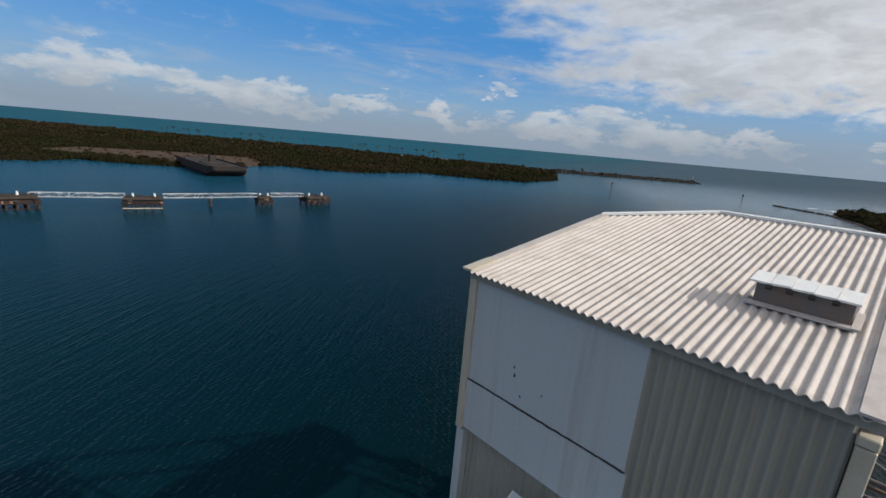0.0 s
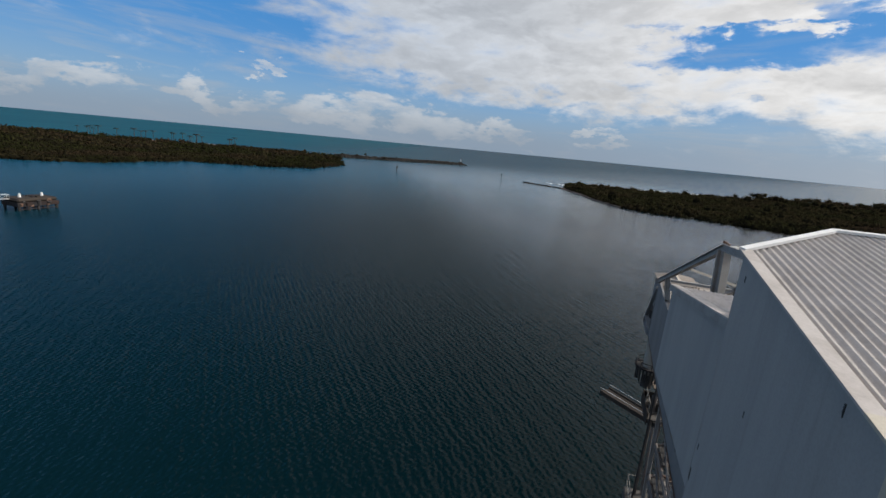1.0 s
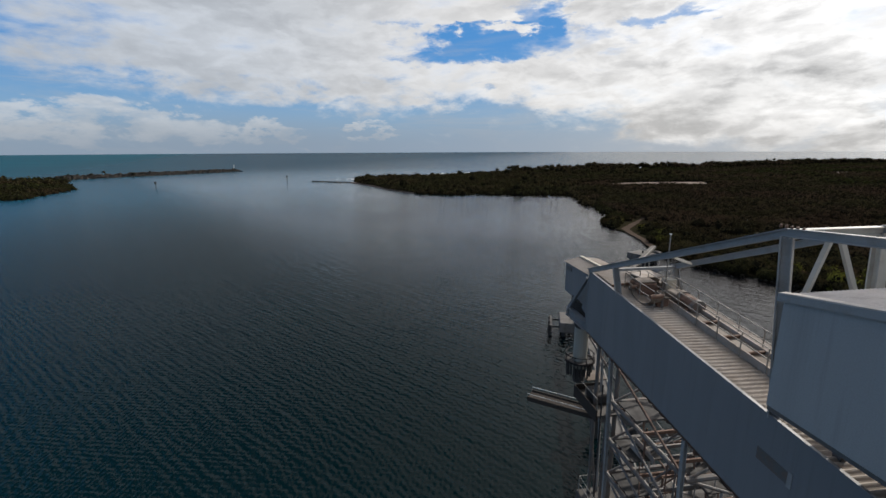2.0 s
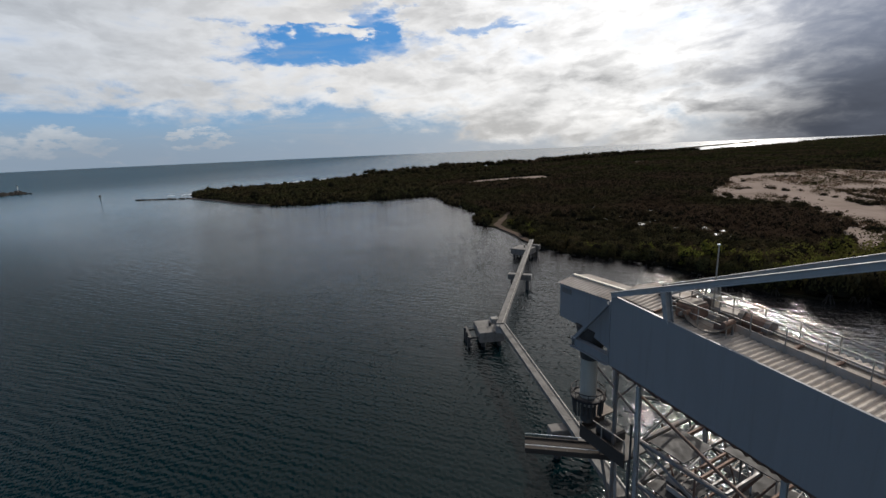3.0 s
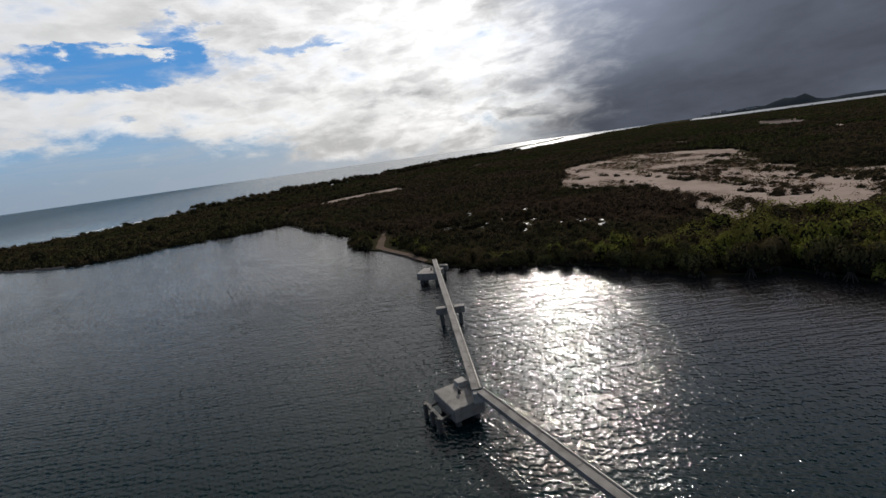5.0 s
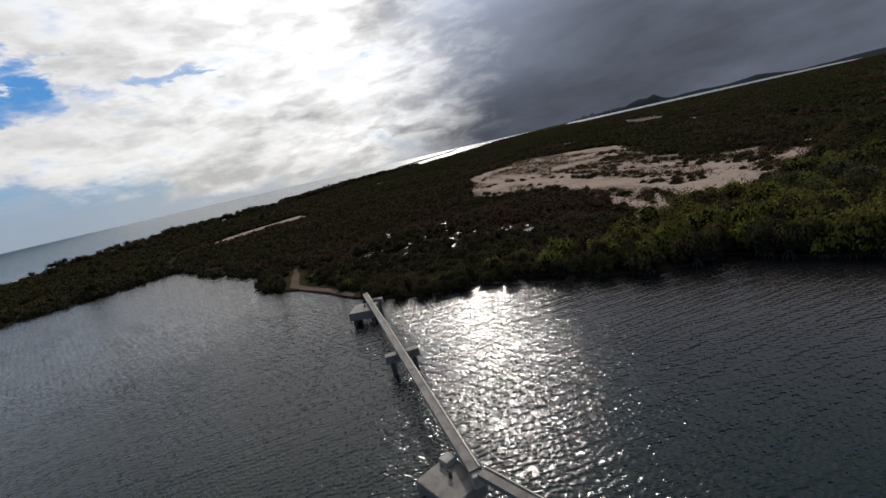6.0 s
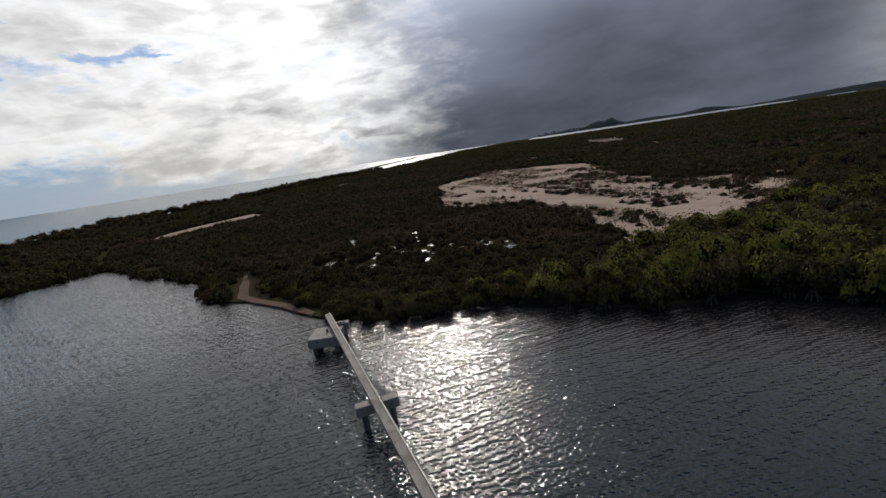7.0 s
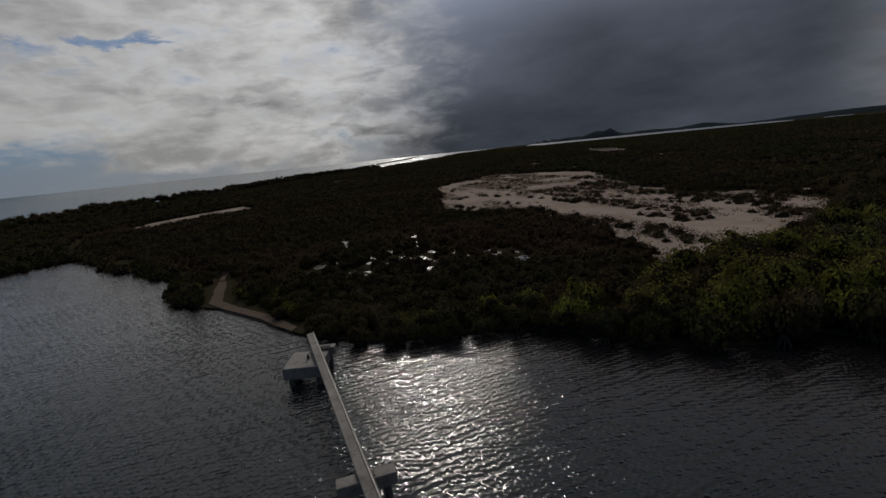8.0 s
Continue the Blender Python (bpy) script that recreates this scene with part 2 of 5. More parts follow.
def leaf_material(name, a, b, c, scale):
    m = bpy.data.materials.new(name)
    m.use_nodes = True
    n = Nodes(m.node_tree)
    geo = n.put("ShaderNodeNewGeometry")
    rnd = geo.outputs["Random Per Island"]
    patch = n.noise(geo.outputs["Position"], scale, 4.0, 0.6, 0.5)
    col = n.mix(rnd, a, b)
    col = n.mix(n.step(patch, 0.42, 0.62), col, c)
    crown = n.put("ShaderNodeHueSaturation")
    n.join(n.step(n.noise(geo.outputs["Position"], 0.28, 2.0, 0.5), 0.34, 0.66, 0.62, 1.38), crown.inputs["Value"])
    n.join(col, crown.inputs["Color"])
    col = crown.outputs[0]
    d = n.put("ShaderNodeBsdfPrincipled")
    n.join(col, d.inputs["Base Color"])
    d.inputs["Roughness"].default_value = 0.6
    d.inputs["Specular IOR Level"].default_value = 0.0
    t = n.put("ShaderNodeBsdfTranslucent")
    n.join(col, t.inputs["Color"])
    s = n.put("ShaderNodeMixShader")
    s.inputs[0].default_value = 0.25
    n.join(d.outputs[0], s.inputs[1])
    n.join(t.outputs[0], s.inputs[2])
    n.join(s.outputs[0], n.put("ShaderNodeOutputMaterial").inputs[0])
    return m


LEAF = leaf_material("mangrove leaves", (0.024, 0.025, 0.012), (0.048, 0.046, 0.018), (0.05, 0.038, 0.02), 0.03)
SCRUB = leaf_material("marsh scrub", (0.024, 0.023, 0.012), (0.048, 0.041, 0.019), (0.056, 0.037, 0.024), 0.02)

ISLE = leaf_material("dark island and far marsh leaves", (0.016, 0.019, 0.008), (0.036, 0.038, 0.013), (0.044, 0.031, 0.019), 0.012)
# yellow-green leaves, their colour raised further for sunlight on the crowns
LEAF_BRIGHT = leaf_material("yellow-green leaves coloured as sunlit", (0.060, 0.066, 0.013), (0.140, 0.138, 0.030), (0.080, 0.070, 0.021), 0.05)
SILVER = leaf_material("silvery leaves", (0.038, 0.04, 0.024), (0.085, 0.085, 0.052), (0.055, 0.055, 0.032), 0.05)
TUFT = leaf_material("dry marsh tufts", (0.07, 0.045, 0.030), (0.12, 0.08, 0.05), (0.05, 0.045, 0.02), 0.06)
FARHILL = material("hazy dark hills", (0.022, 0.028, 0.032), 1.0, blotch=0.004, grain=0.03, amount=0.5, bump=0.0, gloss=0.0)
FOAM = material("white sea foam", (0.8, 0.82, 0.82), 0.8, blotch=0.5, amount=0.2, bump=0.0)
# pale base colour carries the bright horizon sky that the lagoon should reflect
LAGOON = material("lagoon with pale sky in its colour", (0.12, 0.13, 0.135), 0.35, grain=0.01, blotch=0.002, amount=0.3, bump=0.0)
water_still = material("still marsh water", (0.05, 0.05, 0.045), 0.24, grain=3.0, blotch=0.8, amount=0.3, bump=0.3)

water_m = bpy.data.materials.new("sea water")
water_m.use_nodes = True
n = Nodes(water_m.node_tree)
pos = n.put("ShaderNodeNewGeometry").outputs["Position"]
sep = n.put("ShaderNodeSeparateXYZ")
n.join(pos, sep.inputs[0])
tone = n.noise(pos, 0.004, 3.0, 0.6, 0.4)
# western body colour is raised to make up for reflection dimmed there
inner = n.mix(n.step(sep.outputs[0], -15.0, 25.0), n.mix(tone, (0.0009, 0.0092, 0.0122), (0.0014, 0.0122, 0.0158)), n.mix(tone, (0.0005, 0.0056, 0.0068), (0.0009, 0.0078, 0.0094)))
eastward = n.step(n.math("ADD", sep.outputs[0], n.math("MULTIPLY", sep.outputs[1], -0.35)), 25.0, 90.0)
eastward = n.math("MULTIPLY", eastward, n.step(sep.outputs[1], 300.0, 60.0))
# bluish body colour here stands in for reflected bright sky
inner = n.mix(eastward, inner, (0.0075, 0.011, 0.0145))
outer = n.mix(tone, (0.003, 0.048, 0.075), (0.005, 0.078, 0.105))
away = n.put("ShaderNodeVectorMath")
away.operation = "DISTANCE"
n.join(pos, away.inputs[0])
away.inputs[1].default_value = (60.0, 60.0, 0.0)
# teal body brightens with distance, partly in place of missing reflection
inner = n.mix(n.step(away.outputs["Value"], 55.0, 270.0), inner, n.mix(eastward, (0.008, 0.056, 0.092), (0.010, 0.032, 0.046)))
# body raised towards the marsh shore: brown silt plus sky reflection painted in
shoreward = n.step(n.math("ADD", n.math("MULTIPLY", sep.outputs[0], 0.62), n.math("MULTIPLY", sep.outputs[1], -0.78)), 18.0, 54.0)
inner = n.mix(shoreward, inner, (0.019, 0.017, 0.0165))
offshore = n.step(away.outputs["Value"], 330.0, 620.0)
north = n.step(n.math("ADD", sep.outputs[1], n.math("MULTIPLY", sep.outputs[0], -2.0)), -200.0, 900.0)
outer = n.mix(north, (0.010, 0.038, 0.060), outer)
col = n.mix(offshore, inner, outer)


def slope_train(az, length, steep, wander, seed):
    """Slopes (x, y) of long-crested wind waves that run towards az, with wandering, broken crests."""
    v = n.put("ShaderNodeMapping")
    n.join(pos, v.inputs["Vector"])
    v.inputs["Rotation"].default_value = (0, 0, radians(az - 90.0))
    v.inputs["Location"].default_value = (seed * 13.7, seed * 7.1, seed)
    s = n.put("ShaderNodeSeparateXYZ")
    n.join(v.outputs[0], s.inputs[0])
    drift = n.noise(n.scaled(v.outputs[0], (0.34 / length, 0.16 / length, 1.0)), 1.0, 2.0, 0.5)
    strong = n.step(n.noise(n.scaled(v.outputs[0], (0.30 / length, 0.18 / length, 1.0)), 1.3, 2.0, 0.55), 0.32, 0.66, 0.35, 1.4)
    k = 6.28319 / length
    phase = n.math("ADD", n.math("MULTIPLY", s.outputs[0], k), n.math("MULTIPLY", drift, wander))
    rise = n.math("MULTIPLY", n.math("MULTIPLY", n.math("COSINE", phase), strong), steep)
    return n.math("MULTIPLY", rise, math.sin(radians(az))), n.math("MULTIPLY", rise, math.cos(radians(az)))


def ripple_field(deg, scale, steep, detail):
    """Slopes (x, y) of short broken ripples."""
    t = n.put("ShaderNodeTexNoise")
    n.join(n.scaled(n.turned(pos, deg), scale), t.inputs["Vector"])
    t.inputs["Scale"].default_value, t.inputs["Detail"].default_value, t.inputs["Roughness"].default_value = 1.0, detail, 0.6
    c = n.put("ShaderNodeSeparateXYZ")
    n.join(t.outputs["Color"], c.inputs[0])
    return tuple(n.math("MULTIPLY", n.math("SUBTRACT", c.outputs[i], 0.5), steep * (1.0, 0.85)[i]) for i in (0, 1))


waves = [slope_train(104.0, 2.4, 0.050, 9.0, 1), slope_train(96.0, 1.3, 0.080, 9.0, 6), slope_train(90.0, 0.74, 0.165, 8.0, 2), slope_train(114.0, 0.52, 0.150, 7.0, 3),
         slope_train(60.0, 0.50, 0.105, 6.0, 4), slope_train(150.0, 0.42, 0.100, 6.0, 5), ripple_field(10.0, (4.6, 3.6, 1.0), 0.68, 1.0), ripple_field(-25.0, (10.0, 9.0, 1.0), 0.75, 1.0)]
calm = n.step(n.noise(pos, 0.012, 3.0, 0.5, 0.8), 0.35, 0.65, 0.70, 1.0)
seaward = n.step(n.math("ADD", sep.outputs[1], n.math("MULTIPLY", sep.outputs[0], -0.35)), -150.0, 600.0, 0.55, 0.18)
far_shine = n.step(north, 0.0, 1.0, seaward, 0.12)
basin = n.step(n.math("ADD", sep.outputs[0], n.math("MULTIPLY", sep.outputs[1], -0.25)), -40.0, 40.0, 0.75, 1.0)
gust = n.math("MULTIPLY", calm, basin)
gust = n.math("MULTIPLY", gust, n.step(away.outputs["Value"], 55.0, 220.0, 1.0, 0.5))
lean = n.put("ShaderNodeCombineXYZ")
for i in (0, 1):
    total = waves[0][i]
    for w in waves[1:]:
        total = n.math("ADD", total, w[i])
    n.join(n.math("MULTIPLY", n.math("MULTIPLY", total, gust), -1.12), lean.inputs[i])
lean.inputs[2].default_value = 1.0
facet = n.put("ShaderNodeVectorMath")
facet.operation = "NORMALIZE"
n.join(lean.outputs[0], facet.inputs[0])
facet = facet.outputs[0]
body = n.put("ShaderNodeBsdfDiffuse")
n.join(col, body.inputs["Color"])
skin = n.put("ShaderNodeBsdfGlossy")
n.join(n.step(away.outputs["Value"], 50.0, 400.0, 0.09, 0.16), skin.inputs["Roughness"])
n.join(facet, skin.inputs["Normal"])
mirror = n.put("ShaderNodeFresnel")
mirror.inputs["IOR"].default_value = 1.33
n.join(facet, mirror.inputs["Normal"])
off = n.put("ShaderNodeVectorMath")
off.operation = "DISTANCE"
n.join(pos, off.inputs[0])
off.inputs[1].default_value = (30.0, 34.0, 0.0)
# reflection raised to 1.6 far east, standing in for waves hiding one another
placed_sheen = n.math("MULTIPLY", mirror.outputs[0], n.step(off.outputs["Value"], 40.0, 110.0, 1.0, n.step(n.math("ADD", sep.outputs[0], n.math("MULTIPLY", sep.outputs[1], -0.6)), 10.0, 80.0, 1.0, 1.6)))
# then scaled by place, weakest in the west, and capped far out
fac = n.math("MINIMUM", n.math("MULTIPLY", placed_sheen, n.step(n.math("ADD", sep.outputs[0], n.math("MULTIPLY", sep.outputs[1], -0.3)), 10.0, 60.0, 0.42, 1.05)), n.step(away.outputs["Value"], 120.0, 620.0, 0.7, far_shine))
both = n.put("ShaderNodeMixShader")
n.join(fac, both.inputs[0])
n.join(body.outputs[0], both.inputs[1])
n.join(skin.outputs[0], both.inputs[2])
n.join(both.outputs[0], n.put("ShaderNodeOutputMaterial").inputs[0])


# ---------------------------------------------------------------- mesh helpers
def finish(name, bm, mat, smooth=False):
    bmesh.ops.recalc_face_normals(bm, faces=bm.faces)
    me = bpy.data.meshes.new(name)
    bm.to_mesh(me)
    bm.free()
    me.materials.append(mat)
    if smooth:
        me.polygons.foreach_set("use_smooth", [True] * len(me.polygons))
    return me


def part(name, bm, mat, parent=None, label="", smooth=False):
    ob = new(name, finish(name, bm, mat, smooth) if mat else bm)
    ob.parent = parent
    return tagged(ob, label)


def thing(name, m, label, category, group="", kind=""):
    ob = new(name)
    ob.empty_display_size = 0.3
    ob.matrix_basis = m
    return tagged(ob, label, category, group, kind)


def prism(pts, z0, z1, bm=None):
    """An upright prism over a plan outline; z0, z1 may be functions of (x, y)."""
    bm = bm or bmesh.new()
    lo = [bm.verts.new((x, y, z0(x, y) if callable(z0) else z0)) for x, y in pts]
    hi = [bm.verts.new((x, y, z1(x, y) if callable(z1) else z1)) for x, y in pts]
    bm.faces.new(lo)
    bm.faces.new(hi)
    for i in range(len(pts)):
        j = (i + 1) % len(pts)
        bm.faces.new((lo[i], lo[j], hi[j], hi[i]))
    return bm


def block(x0, x1, y0, y1, z0, z1, bevel=0.0, bm=None):
    bm = prism([(x0, y0), (x1, y0), (x1, y1), (x0, y1)], z0, z1, bm)
    if bevel:
        bmesh.ops.bevel(bm, geom=bm.edges[:], offset=bevel, segments=1, affect="EDGES")
    return bm


def beam(p, q, w, h, bm=None, bevel=0.0):
    """A bar of w across and h upright from p to q."""
    bm = bm or bmesh.new()
    p, q = Vector(p), Vector(q)
    d = (q - p).normalized()
    side = d.cross(Vector((0, 0, 1)))
    side = side.normalized() if side.length > 1e-4 else Vector((1, 0, 0))
    top = side.cross(d)
    vs = [[bm.verts.new(e + side * (a * w / 2) + top * (c * h / 2)) for a, c in ((-1, -1), (1, -1), (1, 1), (-1, 1))] for e in (p, q)]
    bm.faces.new(vs[0])
    bm.faces.new(vs[1])
    for i in range(4):
        j = (i + 1) % 4
        bm.faces.new((vs[0][i], vs[0][j], vs[1][j], vs[1][i]))
    if bevel:
        bmesh.ops.bevel(bm, geom=bm.edges[:], offset=bevel, segments=1, affect="EDGES")
    return bm


def tube(p, q, r, n=8, bm=None, r2=None):
    bm = bm or bmesh.new()
    p, q = Vector(p), Vector(q)
    d = (q - p).normalized()
    side = d.cross(Vector((0, 0, 1)) if abs(d.z) < 0.99 else Vector((1, 0, 0))).normalized()
    top = side.cross(d)
    rings = [[bm.verts.new(e + (side * math.cos(6.28319 * k / n) + top * math.sin(6.28319 * k / n)) * rad) for k in range(n)]
             for e, rad in ((p, r), (q, r if r2 is None else r2))]
    bm.faces.new(rings[0])
    bm.faces.new(rings[1])
    for k in range(n):
        j = (k + 1) % n
        bm.faces.new((rings[0][k], rings[0][j], rings[1][j], rings[1][k]))
    return bm


def ibeam(p, q, w, h, t=0.03):
    """A rolled steel section: two flanges and a web."""
    p, q = Vector(p), Vector(q)
    d = (q - p).normalized()
    side = d.cross(Vector((0, 0, 1)))
    side = side.normalized() if side.length > 1e-4 else Vector((1, 0, 0))
    top = side.cross(d) * (h / 2 - t / 2)
    bm = beam(p + top, q + top, w, t)
    beam(p - top, q - top, w, t, bm)
    beam(p, q, t, h - 2 * t, bm)
    return bm


def corrugated(span, place, pitch=0.175, depth=0.05, thick=0.012, seg=8):
    """A wavy sheet. span: from and to across the waves; place(s, k, lift): the point at s across, k 0 or 1 along, lifted by lift."""
    bm = bmesh.new()
    a, c = span
    count = max(2, round((c - a) / pitch * seg))
    rows = []
    for i in range(count + 1):
        s = a + (c - a) * i / count
        w = depth * 0.5 * math.cos(6.28319 * s / pitch)
        rows.append([bm.verts.new(place(s, k, w + o)) for k, o in ((0, 0), (1, 0), (1, -thick), (0, -thick))])
    for r0, r1 in zip(rows, rows[1:]):
        for k in range(4):
            j = (k + 1) % 4
            bm.faces.new((r0[k], r0[j], r1[j], r1[k]))
    bm.faces.new(rows[0])
    bm.faces.new(rows[-1])
    return bm


def sheet_object(name, verts, faces, mat, label, category, kind, smooth=False):
    me = bpy.data.meshes.new(name)
    me.from_pydata(verts, [], faces)
    me.materials.append(mat)
    if smooth:
        me.polygons.foreach_set("use_smooth", [True] * len(me.polygons))
    me.update()
    return tagged(new(name, me), label, category, kind=kind)


# ---------------------------------------------------------------- sea and land
bm = bmesh.new()
radii = [0, 60, 150, 300, 600, 1200, 2400, 4950]
rim = [[bm.verts.new((30 + r * math.cos(a * 0.13089969), 30 + r * math.sin(a * 0.13089969), 0)) for a in range(48)] for r in radii[1:]]
mid = bm.verts.new((30, 30, 0))
for k in range(48):
    j = (k + 1) % 48
    bm.faces.new((mid, rim[0][k], rim[0][j]))
    for r0, r1 in zip(rim, rim[1:]):
        bm.faces.new((r0[k], r1[k], r1[j], r0[j]))
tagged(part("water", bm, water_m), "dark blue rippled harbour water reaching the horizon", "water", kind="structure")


def ragged(pts, step, wild, seed):
    """An outline with its sides broken up into small uneven bays."""
    out = []
    for (x0, y0), (x1, y1) in zip(pts, pts[1:] + pts[:1]):
        d = math.hypot(x1 - x0, y1 - y0)
        k = max(1, min(60, int(d / step)))
        for i in range(k):
            f = i / k
            x, y = x0 + (x1 - x0) * f, y0 + (y1 - y0) * f
            o = noise.noise((x / step * 0.7, y / step * 0.7, seed)) * wild if 0 < i else 0.0
            out.append((x - (y1 - y0) / d * o, y + (x1 - x0) / d * o))
    return out


def inside(x, y, poly):
    """Which of the points lie in the outline."""
    x, y = np.asarray(x, float), np.asarray(y, float)
    hit = np.zeros(x.shape, bool)
    for (x0, y0), (x1, y1) in zip(poly, poly[1:] + poly[:1]):
        if y0 != y1:
            hit ^= ((y0 > y) != (y1 > y)) & (x < (x1 - x0) * (y - y0) / (y1 - y0) + x0)
    return hit


def land(name, outline, mat, top, foot, label, category, skirt=1.5):
    """A low sheet of land with a sloping bank into the water."""
    bm = bmesh.new()
    upper = [bm.verts.new((x, y, top)) for x, y in outline]
    f = bm.faces.new(upper)
    if f.normal.z < 0 or f.calc_area() and f.normal.z == 0:
        f.normal_update()
    edges = f.edges[:]
    ext = bmesh.ops.extrude_edge_only(bm, edges=edges)
    lower = [v for v in ext["geom"] if isinstance(v, bmesh.types.BMVert)]
    for v in lower:
        v.co.z = foot
    bmesh.ops.triangulate(bm, faces=[f])
    return tagged(part(name, bm, mat), label, category, kind="structure")


MARSH = [(238, 272), (224, 236), (206, 204), (196, 175), (197, 158), (211, 146), (220, 120), (235, 98), (216, 88), (194, 76), (175, 63),
         (161, 54), (148, 54), (140, 52), (133, 45), (123, 39), (112, 34), (103, 25), (98.5, 14), (94, 5), (86, -1), (79, -7), (76, -14), (77, -19.5),
         (66, -24.5), (34, -38), (-80, -80), (-400, -160), (-4200, -300), (-4200, -4200), (4200, -4200), (4600, -2600), (2600, -1150),
         (1700, -640), (1080, -200), (950, -50), (670, 95), (575, 180), (494, 215), (413, 250), (349, 262), (299, 300), (262, 300)]
ISLAND = [(93, 386), (56, 330), (27, 324), (-23, 331), (-57, 290), (-84, 282), (-110, 292), (-121, 268), (-145, 230), (-174, 225), (-192, 228),
          (-191, 204), (-203, 196), (-420, 150), (-1500, 60), (-4200, 100), (-4200, 1300), (-1500, 830), (-662, 640), (-577, 660), (-375, 640),
          (-183, 640), (-75, 590), (1, 580), (74, 560), (112, 540), (110, 480)]
marsh_line = ragged(MARSH, 5.0, 2.2, 1.0)
island_line = ragged(ISLAND, 8.0, 4.0, 2.0)
land("ground", marsh_line, MUD, 0.35, -0.6, "dark muddy marsh ground with low scrub", "ground")
land("ground_far", island_line, MUD, 0.5, -0.6, "low scrubby barrier island across the channel", "ground")
FLAT = [(208, -28), (222, -33), (333, -78), (380, -141), (335, -173), (301, -180), (235, -140), (212, -126), (167, -108), (150, -122), (121, -112), (110, -85), (101, -48), (101, -34), (106, -30), (121, -38), (136, -43), (175, -51), (199, -39)]
flat_line = ragged(FLAT, 9.0, 6.0, 3.0)
land("sand_flat", flat_line, SAND, 0.42, 0.2, "bare pale pinkish sand flat among scrub", "ground")

# ---------------------------------------------------------------- loading terminal
# local axes: x runs out along the conveyor gallery, y to its left (-v), z up
T = pose(0.41, 7.30, 0, 0, 0, 44.0)
ROOF_Z, ROOF_S = 22.88, 0.154


def roof_z(u):
    return ROOF_Z + ROOF_S * u


def roof_end(v):
    return 4.55 + min(max(v, 0.0), 1.95) * 1.02


def on_roof(u, v, lift=0.0):
    return (u, -v, roof_z(u) + lift)


def strip(pts, lift, thick, bm=None):
    """A flat flashing on the roof over (u, v) corners."""
    bm = bm or bmesh.new()
    hi = [bm.verts.new(on_roof(u, v, lift)) for u, v in pts]
    lo = [bm.verts.new(on_roof(u, v, lift - thick)) for u, v in pts]
    bm.faces.new(hi)
    bm.faces.new(lo)
    for i in range(len(pts)):
        j = (i + 1) % len(pts)
        bm.faces.new((hi[i], hi[j], lo[j], lo[i]))
    return bm


house = thing("transfer_tower", T, "pale panelled transfer tower with corrugated chamfered roof", "industrial building")
for a in range(5):
    lo, hi = 0.15 + a * 1.0152, 0.15 + a * 1.0152 + 1.0152
    part("roof_sheet", corrugated((lo, hi), lambda s, k, w: on_roof(-0.02 + 0.012 * (a % 2) if k == 0 else roof_end(s), s, w + 0.004 * (a % 2)), pitch=0.1269, depth=0.042), SHEET, house)
part("flashing", strip([(0.55, -0.01), (4.6, -0.01), (4.58, 0.17), (0.55, 0.17)], 0.045, 0.03), SHEET, house, "cream verge flashing")
part("flashing", strip([(-0.04, -0.015), (0.58, -0.015), (0.58, 0.185), (-0.04, 0.185)], 0.055, 0.035), TRIM, house, "tan patched corner flashing")
part("flashing", strip([(4.6, -0.01), (6.54, 1.93), (6.46, 2.01), (4.5, 0.05)], 0.07, 0.05), WHITE, house, "white edge flashing")
part("flashing", strip([(6.54, 1.93), (6.6, 5.3), (6.5, 5.3), (6.44, 1.98)], 0.075, 0.05), WHITE, house, "white edge flashing")
part("flashing", strip([(-0.03, 5.08), (6.5, 5.08), (6.5, 5.30), (-0.03, 5.30)], 0.05, 0.03), SHEET, house, "cream verge flashing")

# front wall: flat panels, corrugated panels, corner trims
fr = 0.13
part("wall_panel", block(fr, fr + 0.05, -3.17, -0.19, 20.87, 22.76), PANEL, house, "pale blue-grey flat panel with drips")
part("wall_panel", block(fr - 0.012, fr + 0.05, -3.20, -0.19, 19.86, 20.835), PANEL, house, "pale blue-grey flat panel with drips")
part("wall_panel", corrugated((3.16, 5.12), lambda s, k, w: (0.15 - w, -s, 22.72 if k == 0 else 19.4), pitch=0.1269, depth=0.046), WALLSHEET, house, "grey corrugated wall panel")
part("wall_panel", corrugated((0.1, 3.18), lambda s, k, w: (0.32 - w, -s, 19.9 if k == 0 else 12.2), pitch=0.1269, depth=0.035), WALLSHEET, house, "grey corrugated wall panel")
bm = bmesh.new()
random.seed(4)
z, v = 20.85, 0.2
lo, hi = [], []
while v < 3.18:                                    # torn edge of the panel joint
    wob = random.uniform(-0.012, 0.012)
    lo.append((v, z + wob - random.uniform(0.001, 0.011)))
    hi.append((v, z + wob + random.uniform(0.001, 0.010)))
    v += random.uniform(0.02, 0.10)
ring = [bm.verts.new((fr - 0.015, -a, c)) for a, c in lo + hi[::-1]]
back = [bm.verts.new((fr - 0.001, -a, c)) for a, c in lo + hi[::-1]]
bm.faces.new(ring)
bm.faces.new(back)
for i in range(len(ring)):
    bm.faces.new((ring[i], ring[i - 1], back[i - 1], back[i]))
part("joint", bm, DARK, house, "dark torn panel joint")
for a, c, zz in ((1.18, 0.022, 21.55), (1.2, 0.03, 21.42), (1.36, 0.02, 21.1), (1.75, 0.016, 21.3), (0.28, 0.03, 20.2)):
    part("chip", prism([(fr - 0.010, -a), (fr - 0.001, -a), (fr - 0.001, -a - c), (fr - 0.010, -a - c)], zz - c * 2.2, lambda x, y: zz + (y + a) * 0.8), DARK, house)
